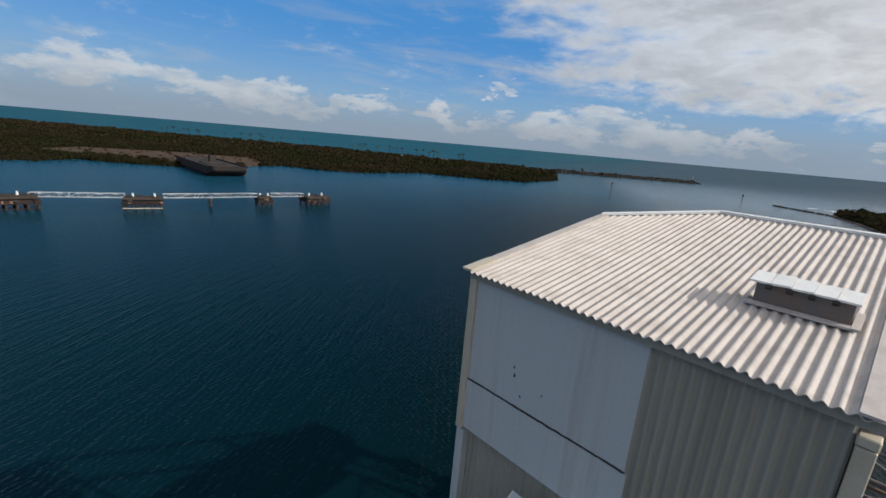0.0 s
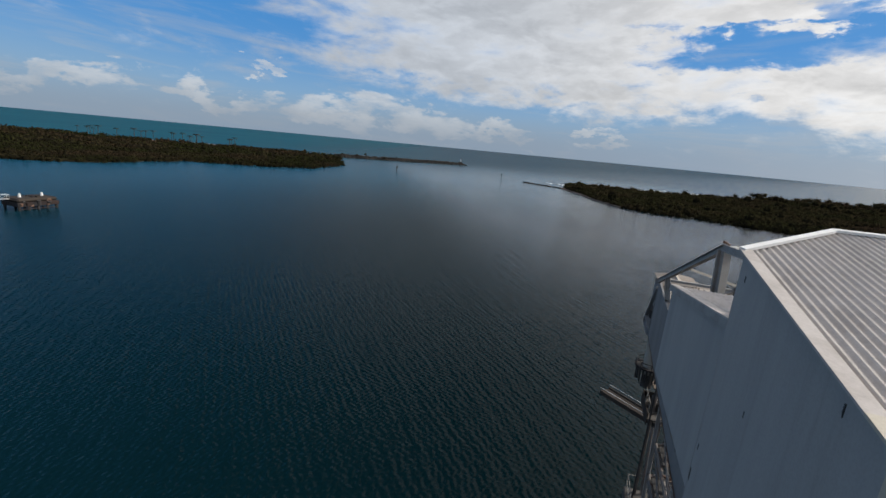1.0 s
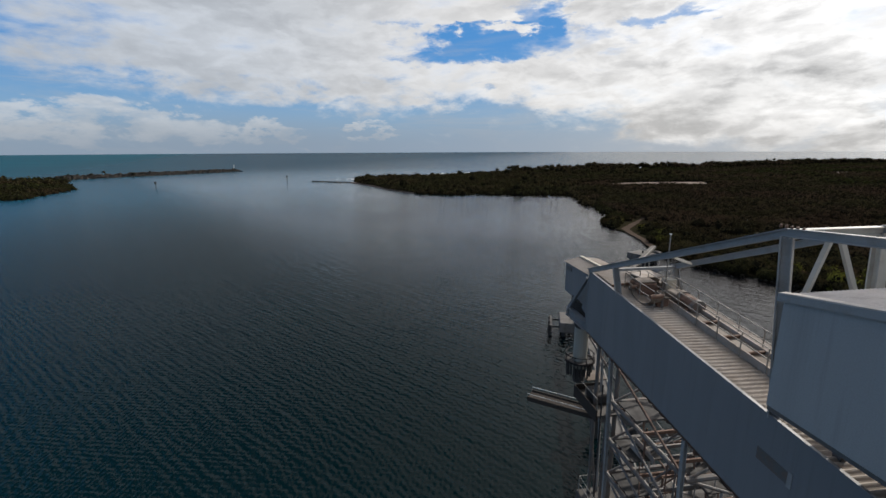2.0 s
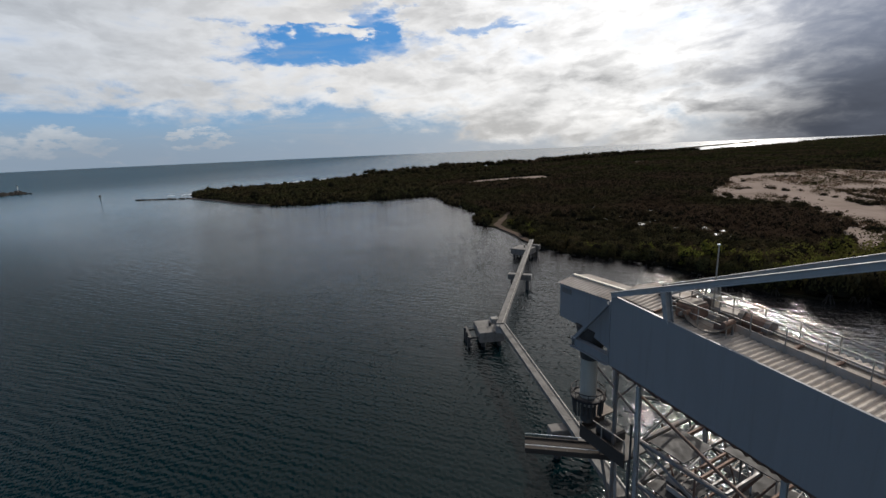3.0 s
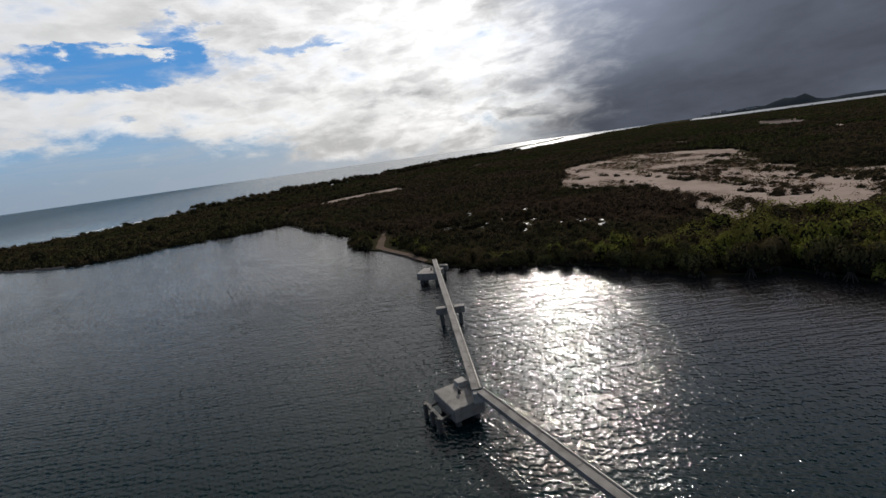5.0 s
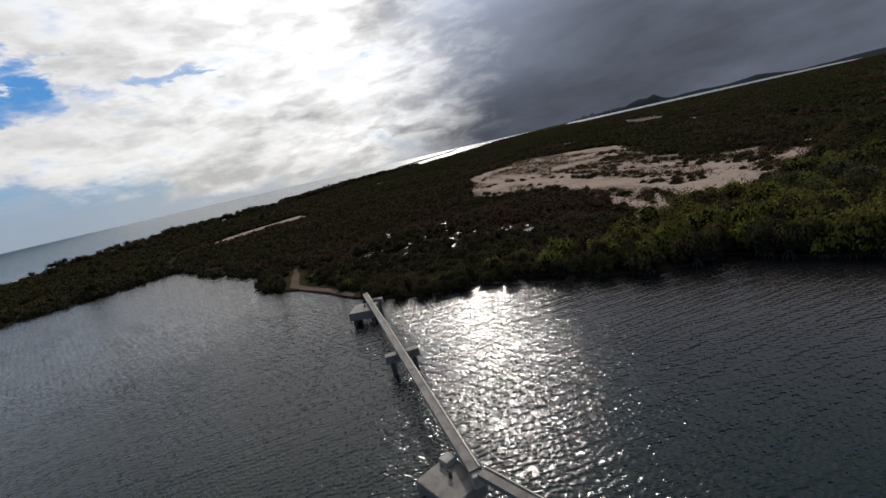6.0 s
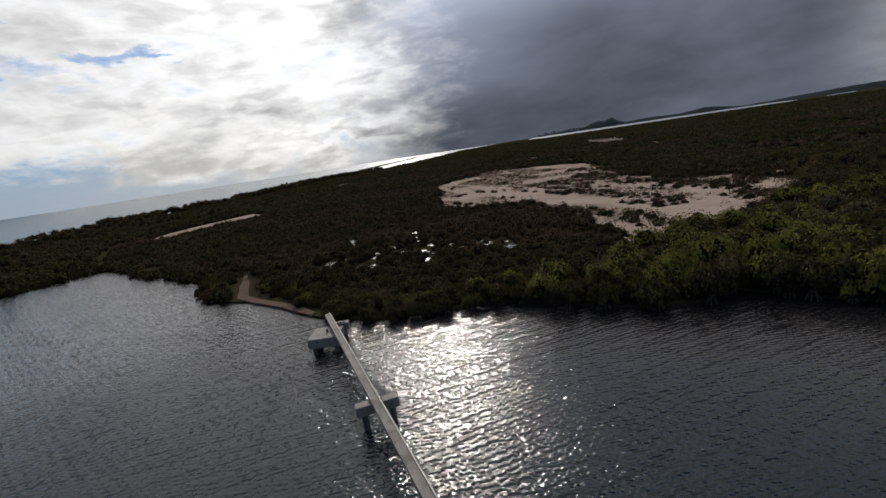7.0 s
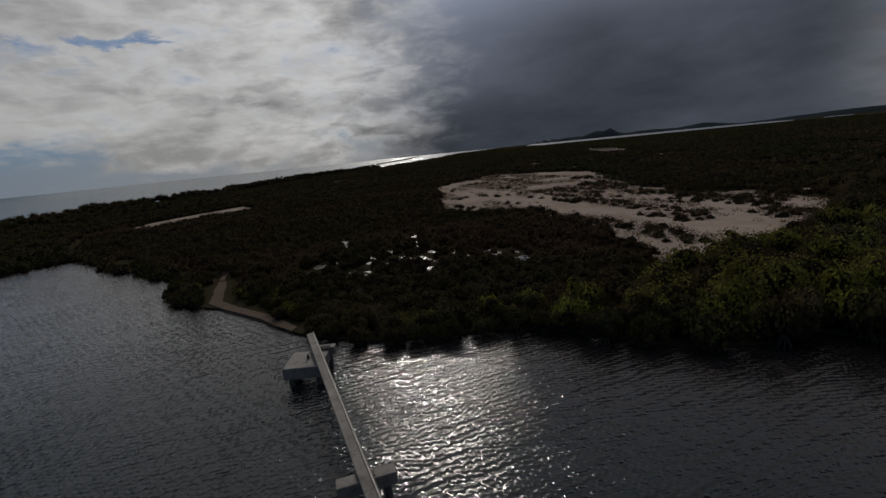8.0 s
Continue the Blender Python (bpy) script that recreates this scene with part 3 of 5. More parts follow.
for v in (1.02, 2.13):
    part("batten", block(fr - 0.0025, fr, -v - 0.008, -v, 20.88, 22.74), PANEL, house)
part("corner_trim", block(0.08, 0.3, -0.22, -0.07, 19.8, 22.86, 0.01), TRIM, house, "tan corner flashing")
part("corner_trim", block(0.12, 0.3, -0.25, -0.075, 12.2, 19.78, 0.01), PANEL, house, "pale lower corner flashing")
part("corner_trim", block(0.08, 0.35, -5.29, -5.13, 12.2, 22.54, 0.01), TRIM, house, "tan corner flashing")
part("corner_cap", block(0.07, 0.36, -5.295, -5.12, 22.55, 22.66, 0.015), TRIM, house)
part("eave_board", prism([(0.07, -5.28), (0.125, -5.28), (0.125, -0.08), (0.07, -0.08)], 22.74, 22.85), WALLSHEET, house)
part("hood", prism([(-1.1, -3.1), (-0.05, -3.1), (-0.05, -1.6), (-1.1, -1.6)], lambda x, y: 18.5 + x * 0.55, lambda x, y: 19.55 + x * 0.55), PANEL, house, "sloping sheet-metal chute hood")

# side walls behind the trims
wall_top = lambda x, y: roof_z(x) - 0.055
part("wall", prism([(0.3, -0.08), (4.58, -0.08), (4.58, -0.18), (0.3, -0.18)], 12.2, wall_top), SIDE, house, "plain grey side wall with rust scars")
part("wall", prism([(4.6, -0.08), (6.46, -1.98), (6.39, -2.05), (4.53, -0.17)], 12.2, wall_top), SIDE, house)
part("wall", prism([(6.5, -2.0), (6.58, -5.3), (6.48, -5.3), (6.4, -2.0)], 12.2, wall_top), SIDE, house)
part("wall", prism([(0.25, -5.3), (6.45, -5.3), (6.45, -5.2), (0.25, -5.2)], 12.2, wall_top), WALLSHEET, house)
part("wall", block(0.36, 0.42, -5.15, -0.2, 12.2, 22.70), WALLSHEET, house)
part("floor_plate", block(0.1, 6.5, -5.2, -0.1, 12.0, 12.18), STEEL, house)
random.seed(11)
for u, zz, l in ((1.0, 22.88, 0.14), (4.43, 20.1, 0.12), (4.5, 19.55, 0.26), (4.26, 23.25, 0.10), (3.0, 21.6, 0.10)):
    part("scar", prism([(u, -0.079), (u + l * 0.16, -0.079), (u + l * 0.16, -0.072), (u, -0.072)], lambda x, y: zz - l + (x - u) * 2, zz), DARK, house)
for u, v in ((0.5, 0.5), (6.0, 2.5), (6.0, 4.9), (0.5, 4.9)):
    part("leg", ibeam((u, -v, -1.0), (u, -v, 12.0), 0.5, 0.5, 0.05), STEEL, house)

vent = thing("roof_vent", T, "boxy metal roof vent with a hinged segmented lid", "vent")
uz = roof_z(1.85)
part("curb", prism([(1.83, -4.80), (2.14, -4.80), (2.14, -3.77), (1.83, -3.77)], lambda x, y: roof_z(x) - 0.03, lambda x, y: uz + 0.315 + (x - 1.83) * 0.16), STEEL, vent, "grey sheet-metal curb")
part("apron", strip([(1.74, 3.70), (1.835, 3.70), (1.835, 4.88), (1.74, 4.88)], 0.06, 0.03), SHEET, vent)
part("apron", strip([(1.74, 4.81), (2.3, 4.81), (2.3, 4.90), (1.74, 4.90)], 0.065, 0.03), SHEET, vent)
for k in range(5):
    v0 = 3.69 + k * 0.232
    tip = 0.018 * ((k * 3) % 4) / 3
    lid = part("lid", prism([(1.78, -v0 - 0.226), (2.2, -v0 - 0.226), (2.2, -v0), (1.78, -v0)], lambda x, y: uz + 0.325 + (x - 1.79) * 0.16 + tip * (y + v0) / -0.226, lambda x, y: uz + 0.352 + (x - 1.79) * 0.16 + tip * (y + v0) / -0.226), WHITE, vent, "white lid segment")
    if k < 4:
        part("hinge", tube((1.79, -v0 - 0.19, uz + 0.295), (1.79, -v0 - 0.26, uz + 0.295), 0.038, 10), DARK, lid)

box = thing("weigh_house", T, "pale sheet-clad box room with corrugated sloping roof", "industrial building")
bt = lambda x, y=0: 21.33 + (10.5 - x) * 0.16
part("wall", prism([(4.58, -0.27), (10.5, -0.27), (10.5, -0.35), (4.58, -0.35)], 18.62, bt), SIDE, box, "pale grey sheeted wall")
part("wall", corrugated((0.28, 4.9), lambda s, k, w: (10.52 + w * 0.5, -s, 18.62 if k == 0 else bt(10.5)), pitch=0.2, depth=0.04), SIDE, box, "ribbed end wall")
part("wall", prism([(6.6, -4.95), (10.5, -4.95), (10.5, -4.85), (6.6, -4.85)], 18.62, bt), SIDE, box)
part("floor_plate", block(6.6, 10.5, -4.9, -0.3, 18.5, 18.62), STEEL, box)
part("roof_sheet", corrugated((0.25, 5.0), pitch=0.1269, depth=0.04, place=lambda s, k, w: (10.6 if k == 0 else max(4.7, 4.7 + min(s - 0.25, 2.0)), -s, bt(10.6 if k == 0 else max(4.7, 4.7 + min(s - 0.25, 2.0))) + 0.05 + w)), SHEET, box)
part("flashing", prism([(4.65, -0.2), (10.62, -0.2), (10.62, -0.42), (4.65, -0.42)], lambda x, y: bt(x) + 0.07, lambda x, y: bt(x) + 0.10), SHEET, box, "pale verge flashing")
part("flashing", prism([(4.65, -0.2), (10.62, -0.2), (10.62, -0.235), (4.65, -0.235)], lambda x, y: bt(x) - 0.10, lambda x, y: bt(x) + 0.066), FRAME, box, "grey verge flashing")
part("post", ibeam((10.2, -2.3, 17.0), (10.2, -2.3, 18.5), 0.2, 0.2), STEEL, box)
part("post", ibeam((7.2, -2.3, 16.7), (7.2, -2.3, 18.5), 0.2, 0.2), STEEL, box)


# ---- conveyor gallery
def gtop(u):
    return 17.15 + (u - 9.6) * 0.108


gallery = thing("conveyor_gallery", T, "blue-grey plated steel conveyor gallery with walkways", "conveyor")
for v in (1.80, 4.78):
    part("side_girder", prism([(5.2, -v), (22.65, -v), (22.65, -v - 0.1), (5.2, -v - 0.1)], lambda x, y: gtop(x) - 3.25, lambda x, y: gtop(x) - (0.0 if v < 3 else 0.45)), GIRDER, gallery, "smooth blue-grey side plate")
part("end_plate", prism([(22.66, -1.78), (22.74, -1.78), (22.74, -4.9), (22.66, -4.9)], gtop(22.6) - 3.25, gtop(22.6) - 0.3), GIRDER, gallery)
part("bottom_plate", prism([(5.2, -1.9), (22.6, -1.9), (22.6, -4.78), (5.2, -4.78)], lambda x, y: gtop(x) - 3.2, lambda x, y: gtop(x) - 3.12), STEEL, gallery)
bm = bmesh.new()
lip = [(5.3 + k * 0.13, random.uniform(0.02, 0.14)) for k in range(133)]
v0 = [bm.verts.new((u, -1.795, gtop(u) - 3.22)) for u, d in lip]
v1 = [bm.verts.new((u, -1.795, gtop(u) - 3.25 - d)) for u, d in lip]
for i in range(len(lip) - 1):
    bm.faces.new((v0[i], v0[i + 1], v1[i + 1], v1[i]))
bmesh.ops.solidify(bm, geom=bm.faces[:], thickness=0.012)
part("rust_edge", bm, RUST, gallery, "ragged rusty lower edge")
part("hatch", prism([(10.92, -1.79), (11.93, -1.79), (11.93, -1.802), (10.92, -1.802)], lambda x, y: 15.8 + (x - 10.92) * 0.08, lambda x, y: 16.17 + (x - 10.92) * 0.1), STEEL, gallery, "grey access hatch")
part("hatch", prism([(10.8, -1.78), (10.93, -1.78), (10.93, -1.80), (10.8, -1.80)], 15.74, 16.2), FRAME, gallery, "pale hatch edge")


def cover(v0, v1, u0, u1, drop, fall, lap):
    """Corrugated decking between two lines, with waves along the gallery."""
    return corrugated((u0, u1), lambda s, k, w: (s, -(v0 if k == 0 else v1), gtop(s) - drop - (0 if k == 0 else fall) + w + lap), pitch=0.2, depth=0.07, seg=6)


for k in range(7):
    u0 = 5.4 + k * 2.4
    part("decking", cover(1.93, 3.46, u0, min(u0 + 2.4, 22.2), 0.07, 0.05, 0.004 * (k % 2)), OLDSHEET, gallery, "weathered corrugated decking")
    part("decking", cover(4.3, 5.35, u0, min(u0 + 2.4, 22.2), 0.10, 0.12, 0.004 * (k % 2)), OLDSHEET, gallery, "weathered corrugated decking")
part("belt", prism([(9.0, -3.54), (21.0, -3.54), (21.0, -4.24), (9.0, -4.24)], lambda x, y: gtop(x) - 0.14, lambda x, y: gtop(x) + 0.02), DECK, gallery, "brown dusty conveyor belt")
for v in (3.46, 4.24):
    part("stringer", prism([(10.4, -v), (20.6, -v), (20.6, -v - 0.07), (10.4, -v - 0.07)], lambda x, y: gtop(x) - 0.16, lambda x, y: gtop(x) + 0.16), OLDSHEET, gallery, "tan conveyor stringer")
for k in range(9):
    u = 11.2 + k * 1.1
    part("idler", tube((u, -3.56, gtop(u) + 0.09), (u, -4.22, gtop(u) + 0.09), 0.06, 8), RUST, gallery)
for v in (3.45, 4.34):
    rail = thing("handrail", T, "thin galvanised handrail along the conveyor walkway", "railing", group="gallery handrails")
    for k in range(9):
        u = 11.4 + k * 1.1
        part("rail_post", tube((u, -v, gtop(u) - 0.10), (u, -v, gtop(u) + 0.78), 0.022, 6), GALV, rail)
    for hgt in (0.42, 0.78):
        part("rail_bar", tube((11.2, -v, gtop(11.2) + hgt), (20.4, -v, gtop(20.4) + hgt), 0.017, 6), GALV, rail)

head = thing("head_house", T, "grey sheet-clad head house with corrugated roof", "industrial building")
hb = lambda x, y: 16.43 - max(0.0, 24.9 - x) * 0.30 if x > 22 else 15.8
part("wall", prism([(22.8, -2.1), (24.7, -2.1), (26.1, -2.1), (26.1, -2.18), (24.7, -2.18), (22.8, -2.18)], hb, 18.16), GIRDER, head)
part("wall", prism([(26.02, -2.2), (26.1, -2.2), (26.1, -4.05), (26.02, -4.05)], 16.43, 18.2), GIRDER, head)
part("wall", prism([(22.8, -4.0), (26.0, -4.0), (26.0, -4.08), (22.8, -4.08)], 16.43, 18.2), GIRDER, head)
part("wall", block(22.76, 22.82, -4.0, -2.2, 16.0, 18.2), GIRDER, head)
part("floor_plate", block(22.85, 26.0, -4.0, -2.2, 16.36, 16.44), STEEL, head)
# dark plate drawn in place of a recessed panel
part("hatch", block(25.3, 25.95, -2.095, -2.075, 17.75, 18.02), STEEL, head, "dark plate for the recessed wall panel")
part("roof_sheet", corrugated((22.7, 26.18), lambda s, k, w: (s, -(2.0 if k == 0 else 3.06), (18.2 if k == 0 else 18.38) + w), pitch=0.2, depth=0.05), OLDSHEET, head)
part("roof_sheet", corrugated((22.7, 26.18), lambda s, k, w: (s, -(3.06 if k == 0 else 4.15), (18.38 if k == 0 else 18.24) + w), pitch=0.2, depth=0.05), OLDSHEET, head)
part("ridge_cap", beam((22.7, -3.06, 18.43), (26.2, -3.06, 18.43), 0.16, 0.06), TRIM, head, "tan ridge capping")

# ---- stay frame over the gallery
frame_ob = thing("stay_frame", T, "blue-grey steel stay frame above the gallery", "steel frame")
for v in (1.75, 4.70):
    end = (22.62, -v, gtop(22.6) + 0.02 if v < 3 else 18.35)
    part("stay", ibeam(end, (12.07, -v, 22.49), 0.17, 0.23, 0.025), FRAME, frame_ob, "long sloping stay beam")
    part("stay", ibeam((12.07, -v, 22.49), (6.56 if v > 2 else 6.3, -v, 22.95), 0.17, 0.23, 0.025), FRAME, frame_ob, "short stay beam")
    part("post", ibeam((11.75, -v - (0.22 if v < 3 else 0), gtop(11.7) - 0.1), (12.07, -v, 22.4), 0.30, 0.28, 0.04), FRAME if v < 3 else CREAM, frame_ob, "upright stay post")
    part("post", ibeam((20.05, -v - 0.2, gtop(20) - 0.1), (20.12, -v, 19.4), 0.26, 0.26, 0.03), FRAME, frame_ob, "short stay post")
part("cross_beam", ibeam((12.07, -1.75, 22.45), (12.07, -4.70, 22.45), 0.22, 0.24, 0.03), CREAM, frame_ob)
part("brace", beam((12.07, -3.1, 22.3), (11.85, -1.95, 19.6), 0.12, 0.12), CREAM, frame_ob, "cream diagonal brace")
part("brace", beam((12.07, -3.4, 22.3), (11.85, -4.5, 19.6), 0.12, 0.12), CREAM, frame_ob, "cream diagonal brace")
part("brace", beam((16.5, -1.85, 20.75), (19.0, -4.6, 19.75), 0.10, 0.10), CREAM, frame_ob, "cream diagonal brace")
part("brace", beam((20.1, -1.8, 19.3), (20.1, -4.65, 19.3), 0.12, 0.12), FRAME, frame_ob)
for k in range(5):
    part("bolt", tube((12.3 - k * 0.16, -1.75, 22.6), (12.3 - k * 0.16, -1.75, 22.68), 0.035, 6), RUST, frame_ob)

# ---- drive units and clutter at the head
motor = thing("drive_unit", T, "brown dusty conveyor drive motor with gearbox", "machinery")
part("gearbox", block(18.6, 19.35, -4.5, -3.75, gtop(19) - 0.4, gtop(19) + 0.35, 0.05), DECK, motor)
part("motor", tube((18.5, -4.1, gtop(19) + 0.12), (17.8, -4.1, gtop(19) + 0.06), 0.32, 14), RUST, motor)
part("coupling", tube((18.65, -4.1, gtop(19) + 0.12), (18.48, -4.1, gtop(19) + 0.12), 0.38, 14), DECK, motor)
part("fan_cover", tube((17.8, -4.1, gtop(19) + 0.06), (17.62, -4.1, gtop(19) + 0.04), 0.35, 14), STEEL, motor)
part("base_plate", block(17.5, 19.5, -4.55, -3.7, gtop(18.5) - 0.5, gtop(18.5) - 0.36), STEEL, motor)
cab = thing("control_box", T, "small brown cabinet with a stained flat roof", "cabinet")
part("body", block(20.55, 21.5, -4.3, -3.35, gtop(21) - 0.4, gtop(21) + 0.32, 0.02), DECK, cab)
part("roof", block(20.4, 21.65, -4.45, -3.2, gtop(21) + 0.34, gtop(21) + 0.40, 0.015), OLDSHEET, cab, "stained flat roof")
for a in range(3):
    part("slot", block(20.65 + a * 0.28, 20.85 + a * 0.28, -3.355, -3.335, gtop(21) - 0.1, gtop(21) + 0.22), DARK, cab)
pulley = thing("tail_pulley", T, "rusty conveyor pulley with curved belt guard", "machinery")
part("drum", tube((20.2, -3.0, gtop(20) - 0.25), (20.2, -4.2, gtop(20) - 0.25), 0.28, 14), RUST, pulley)
bm = bmesh.new()
for k in range(8):
    a0, a1 = k * 0.4 - 0.4, k * 0.4
    beam((20.2 + 0.42 * math.cos(a0), -2.9, gtop(20) - 0.25 + 0.42 * math.sin(a0)), (20.2 + 0.42 * math.cos(a1), -2.9, gtop(20) - 0.25 + 0.42 * math.sin(a1)), 0.12, 0.04, bm)
part("guard", bm, TRIM, pulley)
part("guard_rail", tube((19.2, -2.85, gtop(19) - 0.1), (20.6, -2.85, gtop(20) + 0.45), 0.03), GALV, pulley)
headroof = thing("head_canopy", T, "stained corrugated canopy over the conveyor head", "canopy")
part("roof_sheet", corrugated((20.75, 22.65), lambda s, k, w: (s, -(2.0 if k == 0 else 3.3), gtop(s) + (0.02 if k == 0 else 0.14) + w), pitch=0.2, depth=0.05), OLDSHEET, headroof)
part("roof_sheet", corrugated((21.7, 22.65), lambda s, k, w: (s, -(3.3 if k == 0 else 4.7), gtop(s) + (0.14 if k == 0 else 0.02) + w), pitch=0.2, depth=0.05), OLDSHEET, headroof)
part("edge_trim", beam((20.73, -2.0, gtop(20.7) + 0.0), (20.73, -3.3, gtop(20.7) + 0.12), 0.06, 0.1), RUST, headroof)
crate = thing("gear_housing", T, "rusty brown gear housing beside the belt", "machinery")
part("body", block(19.5, 20.3, -3.5, -2.6, gtop(20) - 0.05, gtop(20) + 0.5, 0.06), RUST, crate)
part("cover", block(19.55, 20.25, -3.45, -2.65, gtop(20) + 0.5, gtop(20) + 0.56, 0.02), DECK, crate)
part("shaft", tube((19.9, -2.6, gtop(20) + 0.2), (19.9, -2.35, gtop(20) + 0.2), 0.08, 10), STEEL, crate)
skid = thing("tool_box", T, "dark weathered tool box on the decking", "box")
part("body", block(18.4, 18.9, -3.3, -2.8, gtop(18.6) - 0.05, gtop(18.6) + 0.3, 0.02), RUST, skid)
part("lid", block(18.37, 18.93, -3.33, -2.77, gtop(18.6) + 0.3, gtop(18.6) + 0.34, 0.01), BARGE, skid)
guard = thing("guard_rail", T, "bent pale guard rails round the conveyor head", "railing")
gp = [(18.3, 2.55), (19.3, 2.5), (20.5, 2.5), (20.6, 3.3), (21.4, 3.35)]
for (u0, v0), (u1, v1) in zip(gp, gp[1:]):
    for hgt in (0.35, 0.7):
        part("rail_bar", tube((u0, -v0, gtop(u0) + hgt), (u1, -v1, gtop(u1) + hgt), 0.02, 6), GALV, guard)
for u0, v0 in gp:
    part("rail_post", tube((u0, -v0, gtop(u0) - 0.06), (u0, -v0, gtop(u0) + 0.7), 0.022, 6), GALV, guard)
bend = thing("belt_loop", T, "sagging dark belt curving down beside the head drive", "conveyor")
bm = bmesh.new()
rows = []
for j in range(13):
    a = 3.3 + j * 0.235
    ca, sa = math.cos(a), math.sin(a)
    rows.append([bm.verts.new((19.0 + (0.75 + o) * ca, -2.62 + w, gtop(19) + 0.42 + (0.46 + o) * sa)) for w, o in ((-0.25, 0), (0.25, 0), (0.25, 0.03), (-0.25, 0.03))])
for r0, r1 in zip(rows, rows[1:]):
    for k in range(4):
        bm.faces.new((r0[k], r0[(k + 1) % 4], r1[(k + 1) % 4], r1[k]))
bm.faces.new(rows[0])
bm.faces.new(rows[-1])
part("belt", bm, DECK, bend)
for a in (-0.7, 0.7):
    part("roller", tube((19.0 + a, -2.33, gtop(19) + 0.42), (19.0 + a, -2.91, gtop(19) + 0.42), 0.09, 10), RUST, bend)
    part("bracket", beam((19.0 + a, -2.93, gtop(19) - 0.1), (19.0 + a, -2.93, gtop(19) + 0.46), 0.06, 0.08), STEEL, bend)
mast = thing("lamp_mast", T, "slim pale lamp mast with a small head", "light pole")
part("pole", tube((19.63, -3.95, 18.0), (19.63, -3.95, 20.95), 0.035, 8, r2=0.025), GALV, mast)
part("lamp", block(19.58, 19.70, -3.98, -3.92, 20.94, 20.99, 0.01), WHITE, mast)
elec = thing("junction_box", T, "tan weathered junction box on the walkway", "cabinet")
part("body", block(19.75, 20.15, -4.6, -4.1, gtop(19.9) - 0.35, gtop(19.9) + 0.55, 0.02), TRIM, elec)
part("door", block(19.80, 20.10, -4.09, -4.075, gtop(19.9) - 0.25, gtop(19.9) + 0.45), DECK, elec)

# ---- spout below the head
spout = thing("loading_spout", T, "grey telescopic loading spout with ring platform", "machinery")
part("bracket", ibeam((22.7, -1.84, 15.52), (24.9, -1.84, 15.62), 0.3, 0.5, 0.04), GIRDER, spout, "blue-grey bracket beam")
part("bracket", ibeam((22.7, -3.6, 15.52), (24.9, -3.6, 15.62), 0.3, 0.5, 0.04), GIRDER, spout, "blue-grey bracket beam")
part("strut", beam((22.78, -1.80, 18.15), (24.7, -1.80, 15.85), 0.16, 0.16), GIRDER, spout)
part("cross_beam", ibeam((24.8, -1.7, 15.55), (24.8, -3.7, 15.55), 0.25, 0.45, 0.04), GIRDER, spout)
part("neck", tube((24.35, -2.6, 16.4), (24.5, -2.55, 14.7), 0.8, 16, r2=0.42), DARK, spout, "dark tapered neck")
part("barrel", tube((24.5, -2.55, 14.9), (24.5, -2.55, 12.2), 0.40, 20), WALLSHEET, spout, "grey spout barrel")
part("inner_tube", tube((24.5, -2.55, 12.2), (24.5, -2.55, 11.3), 0.34, 16), DARK, spout)
bm = bmesh.new()
for k in range(24):
    a0, a1 = k * 0.2618, (k + 1) * 0.2618
    for r, zz in ((0.80, 12.67), (0.80, 13.05)):
        beam((24.5 + r * math.cos(a0), -2.55 + r * math.sin(a0), zz), (24.5 + r * math.cos(a1), -2.55 + r * math.sin(a1), zz), 0.10 if zz < 13 else 0.04, 0.10 if zz < 13 else 0.04, bm)
    if k % 3 == 0:
        tube((24.5 + 0.82 * math.cos(a0), -2.55 + 0.82 * math.sin(a0), 12.65), (24.5 + 0.82 * math.cos(a0), -2.55 + 0.82 * math.sin(a0), 13.05), 0.02, 5, bm)
part("ring_platform", bm, HULL, spout)
bm = bmesh.new()
for k in range(20):
    a0, a1 = k * 0.314159, (k + 1) * 0.314159
    prism([(24.5 + r * math.cos(a), -2.55 + r * math.sin(a)) for r, a in ((0.42, a0), (0.80, a0), (0.80, a1), (0.42, a1))], 12.60, 12.66, bm)
part("ring_floor", bm, DARK, spout, "dark ring floor plate")
for k in range(22):
    a = k * 0.2856
    part("skirt_strip", tube((24.5 + 0.72 * math.cos(a), -2.55 + 0.72 * math.sin(a), 12.6), (24.5 + 0.68 * math.cos(a), -2.55 + 0.68 * math.sin(a), 11.7 + random.uniform(0, 0.35)), 0.06, 5), DARK, spout)

# ---- trestle under the gallery, on its own deck
trestle = thing("trestle_tower", T, "rust-stained lattice trestle tower under the gallery", "steel tower")
legs = [(u, v) for u in (16.2, 22.0) for v in (3.3, 8.8)]
for u, v in legs:
    part("leg", ibeam((u, -v, 4.6), (u, -v * 0.92, min(14.2, gtop(u) - 3.25)), 0.17, 0.17, 0.025), FRAME, trestle)
for zz in (6.9, 9.0, 11.3):
    for u in (16.2, 22.0):
        part("girt", tube((u, -3.3, zz), (u, -8.8, zz), 0.13, 8), STEEL, trestle)
    for v in (3.3, 8.8):
        part("girt", tube((16.2, -v, zz + 0.05), (22.0, -v, zz + 0.05), 0.11, 8), STEEL, trestle)
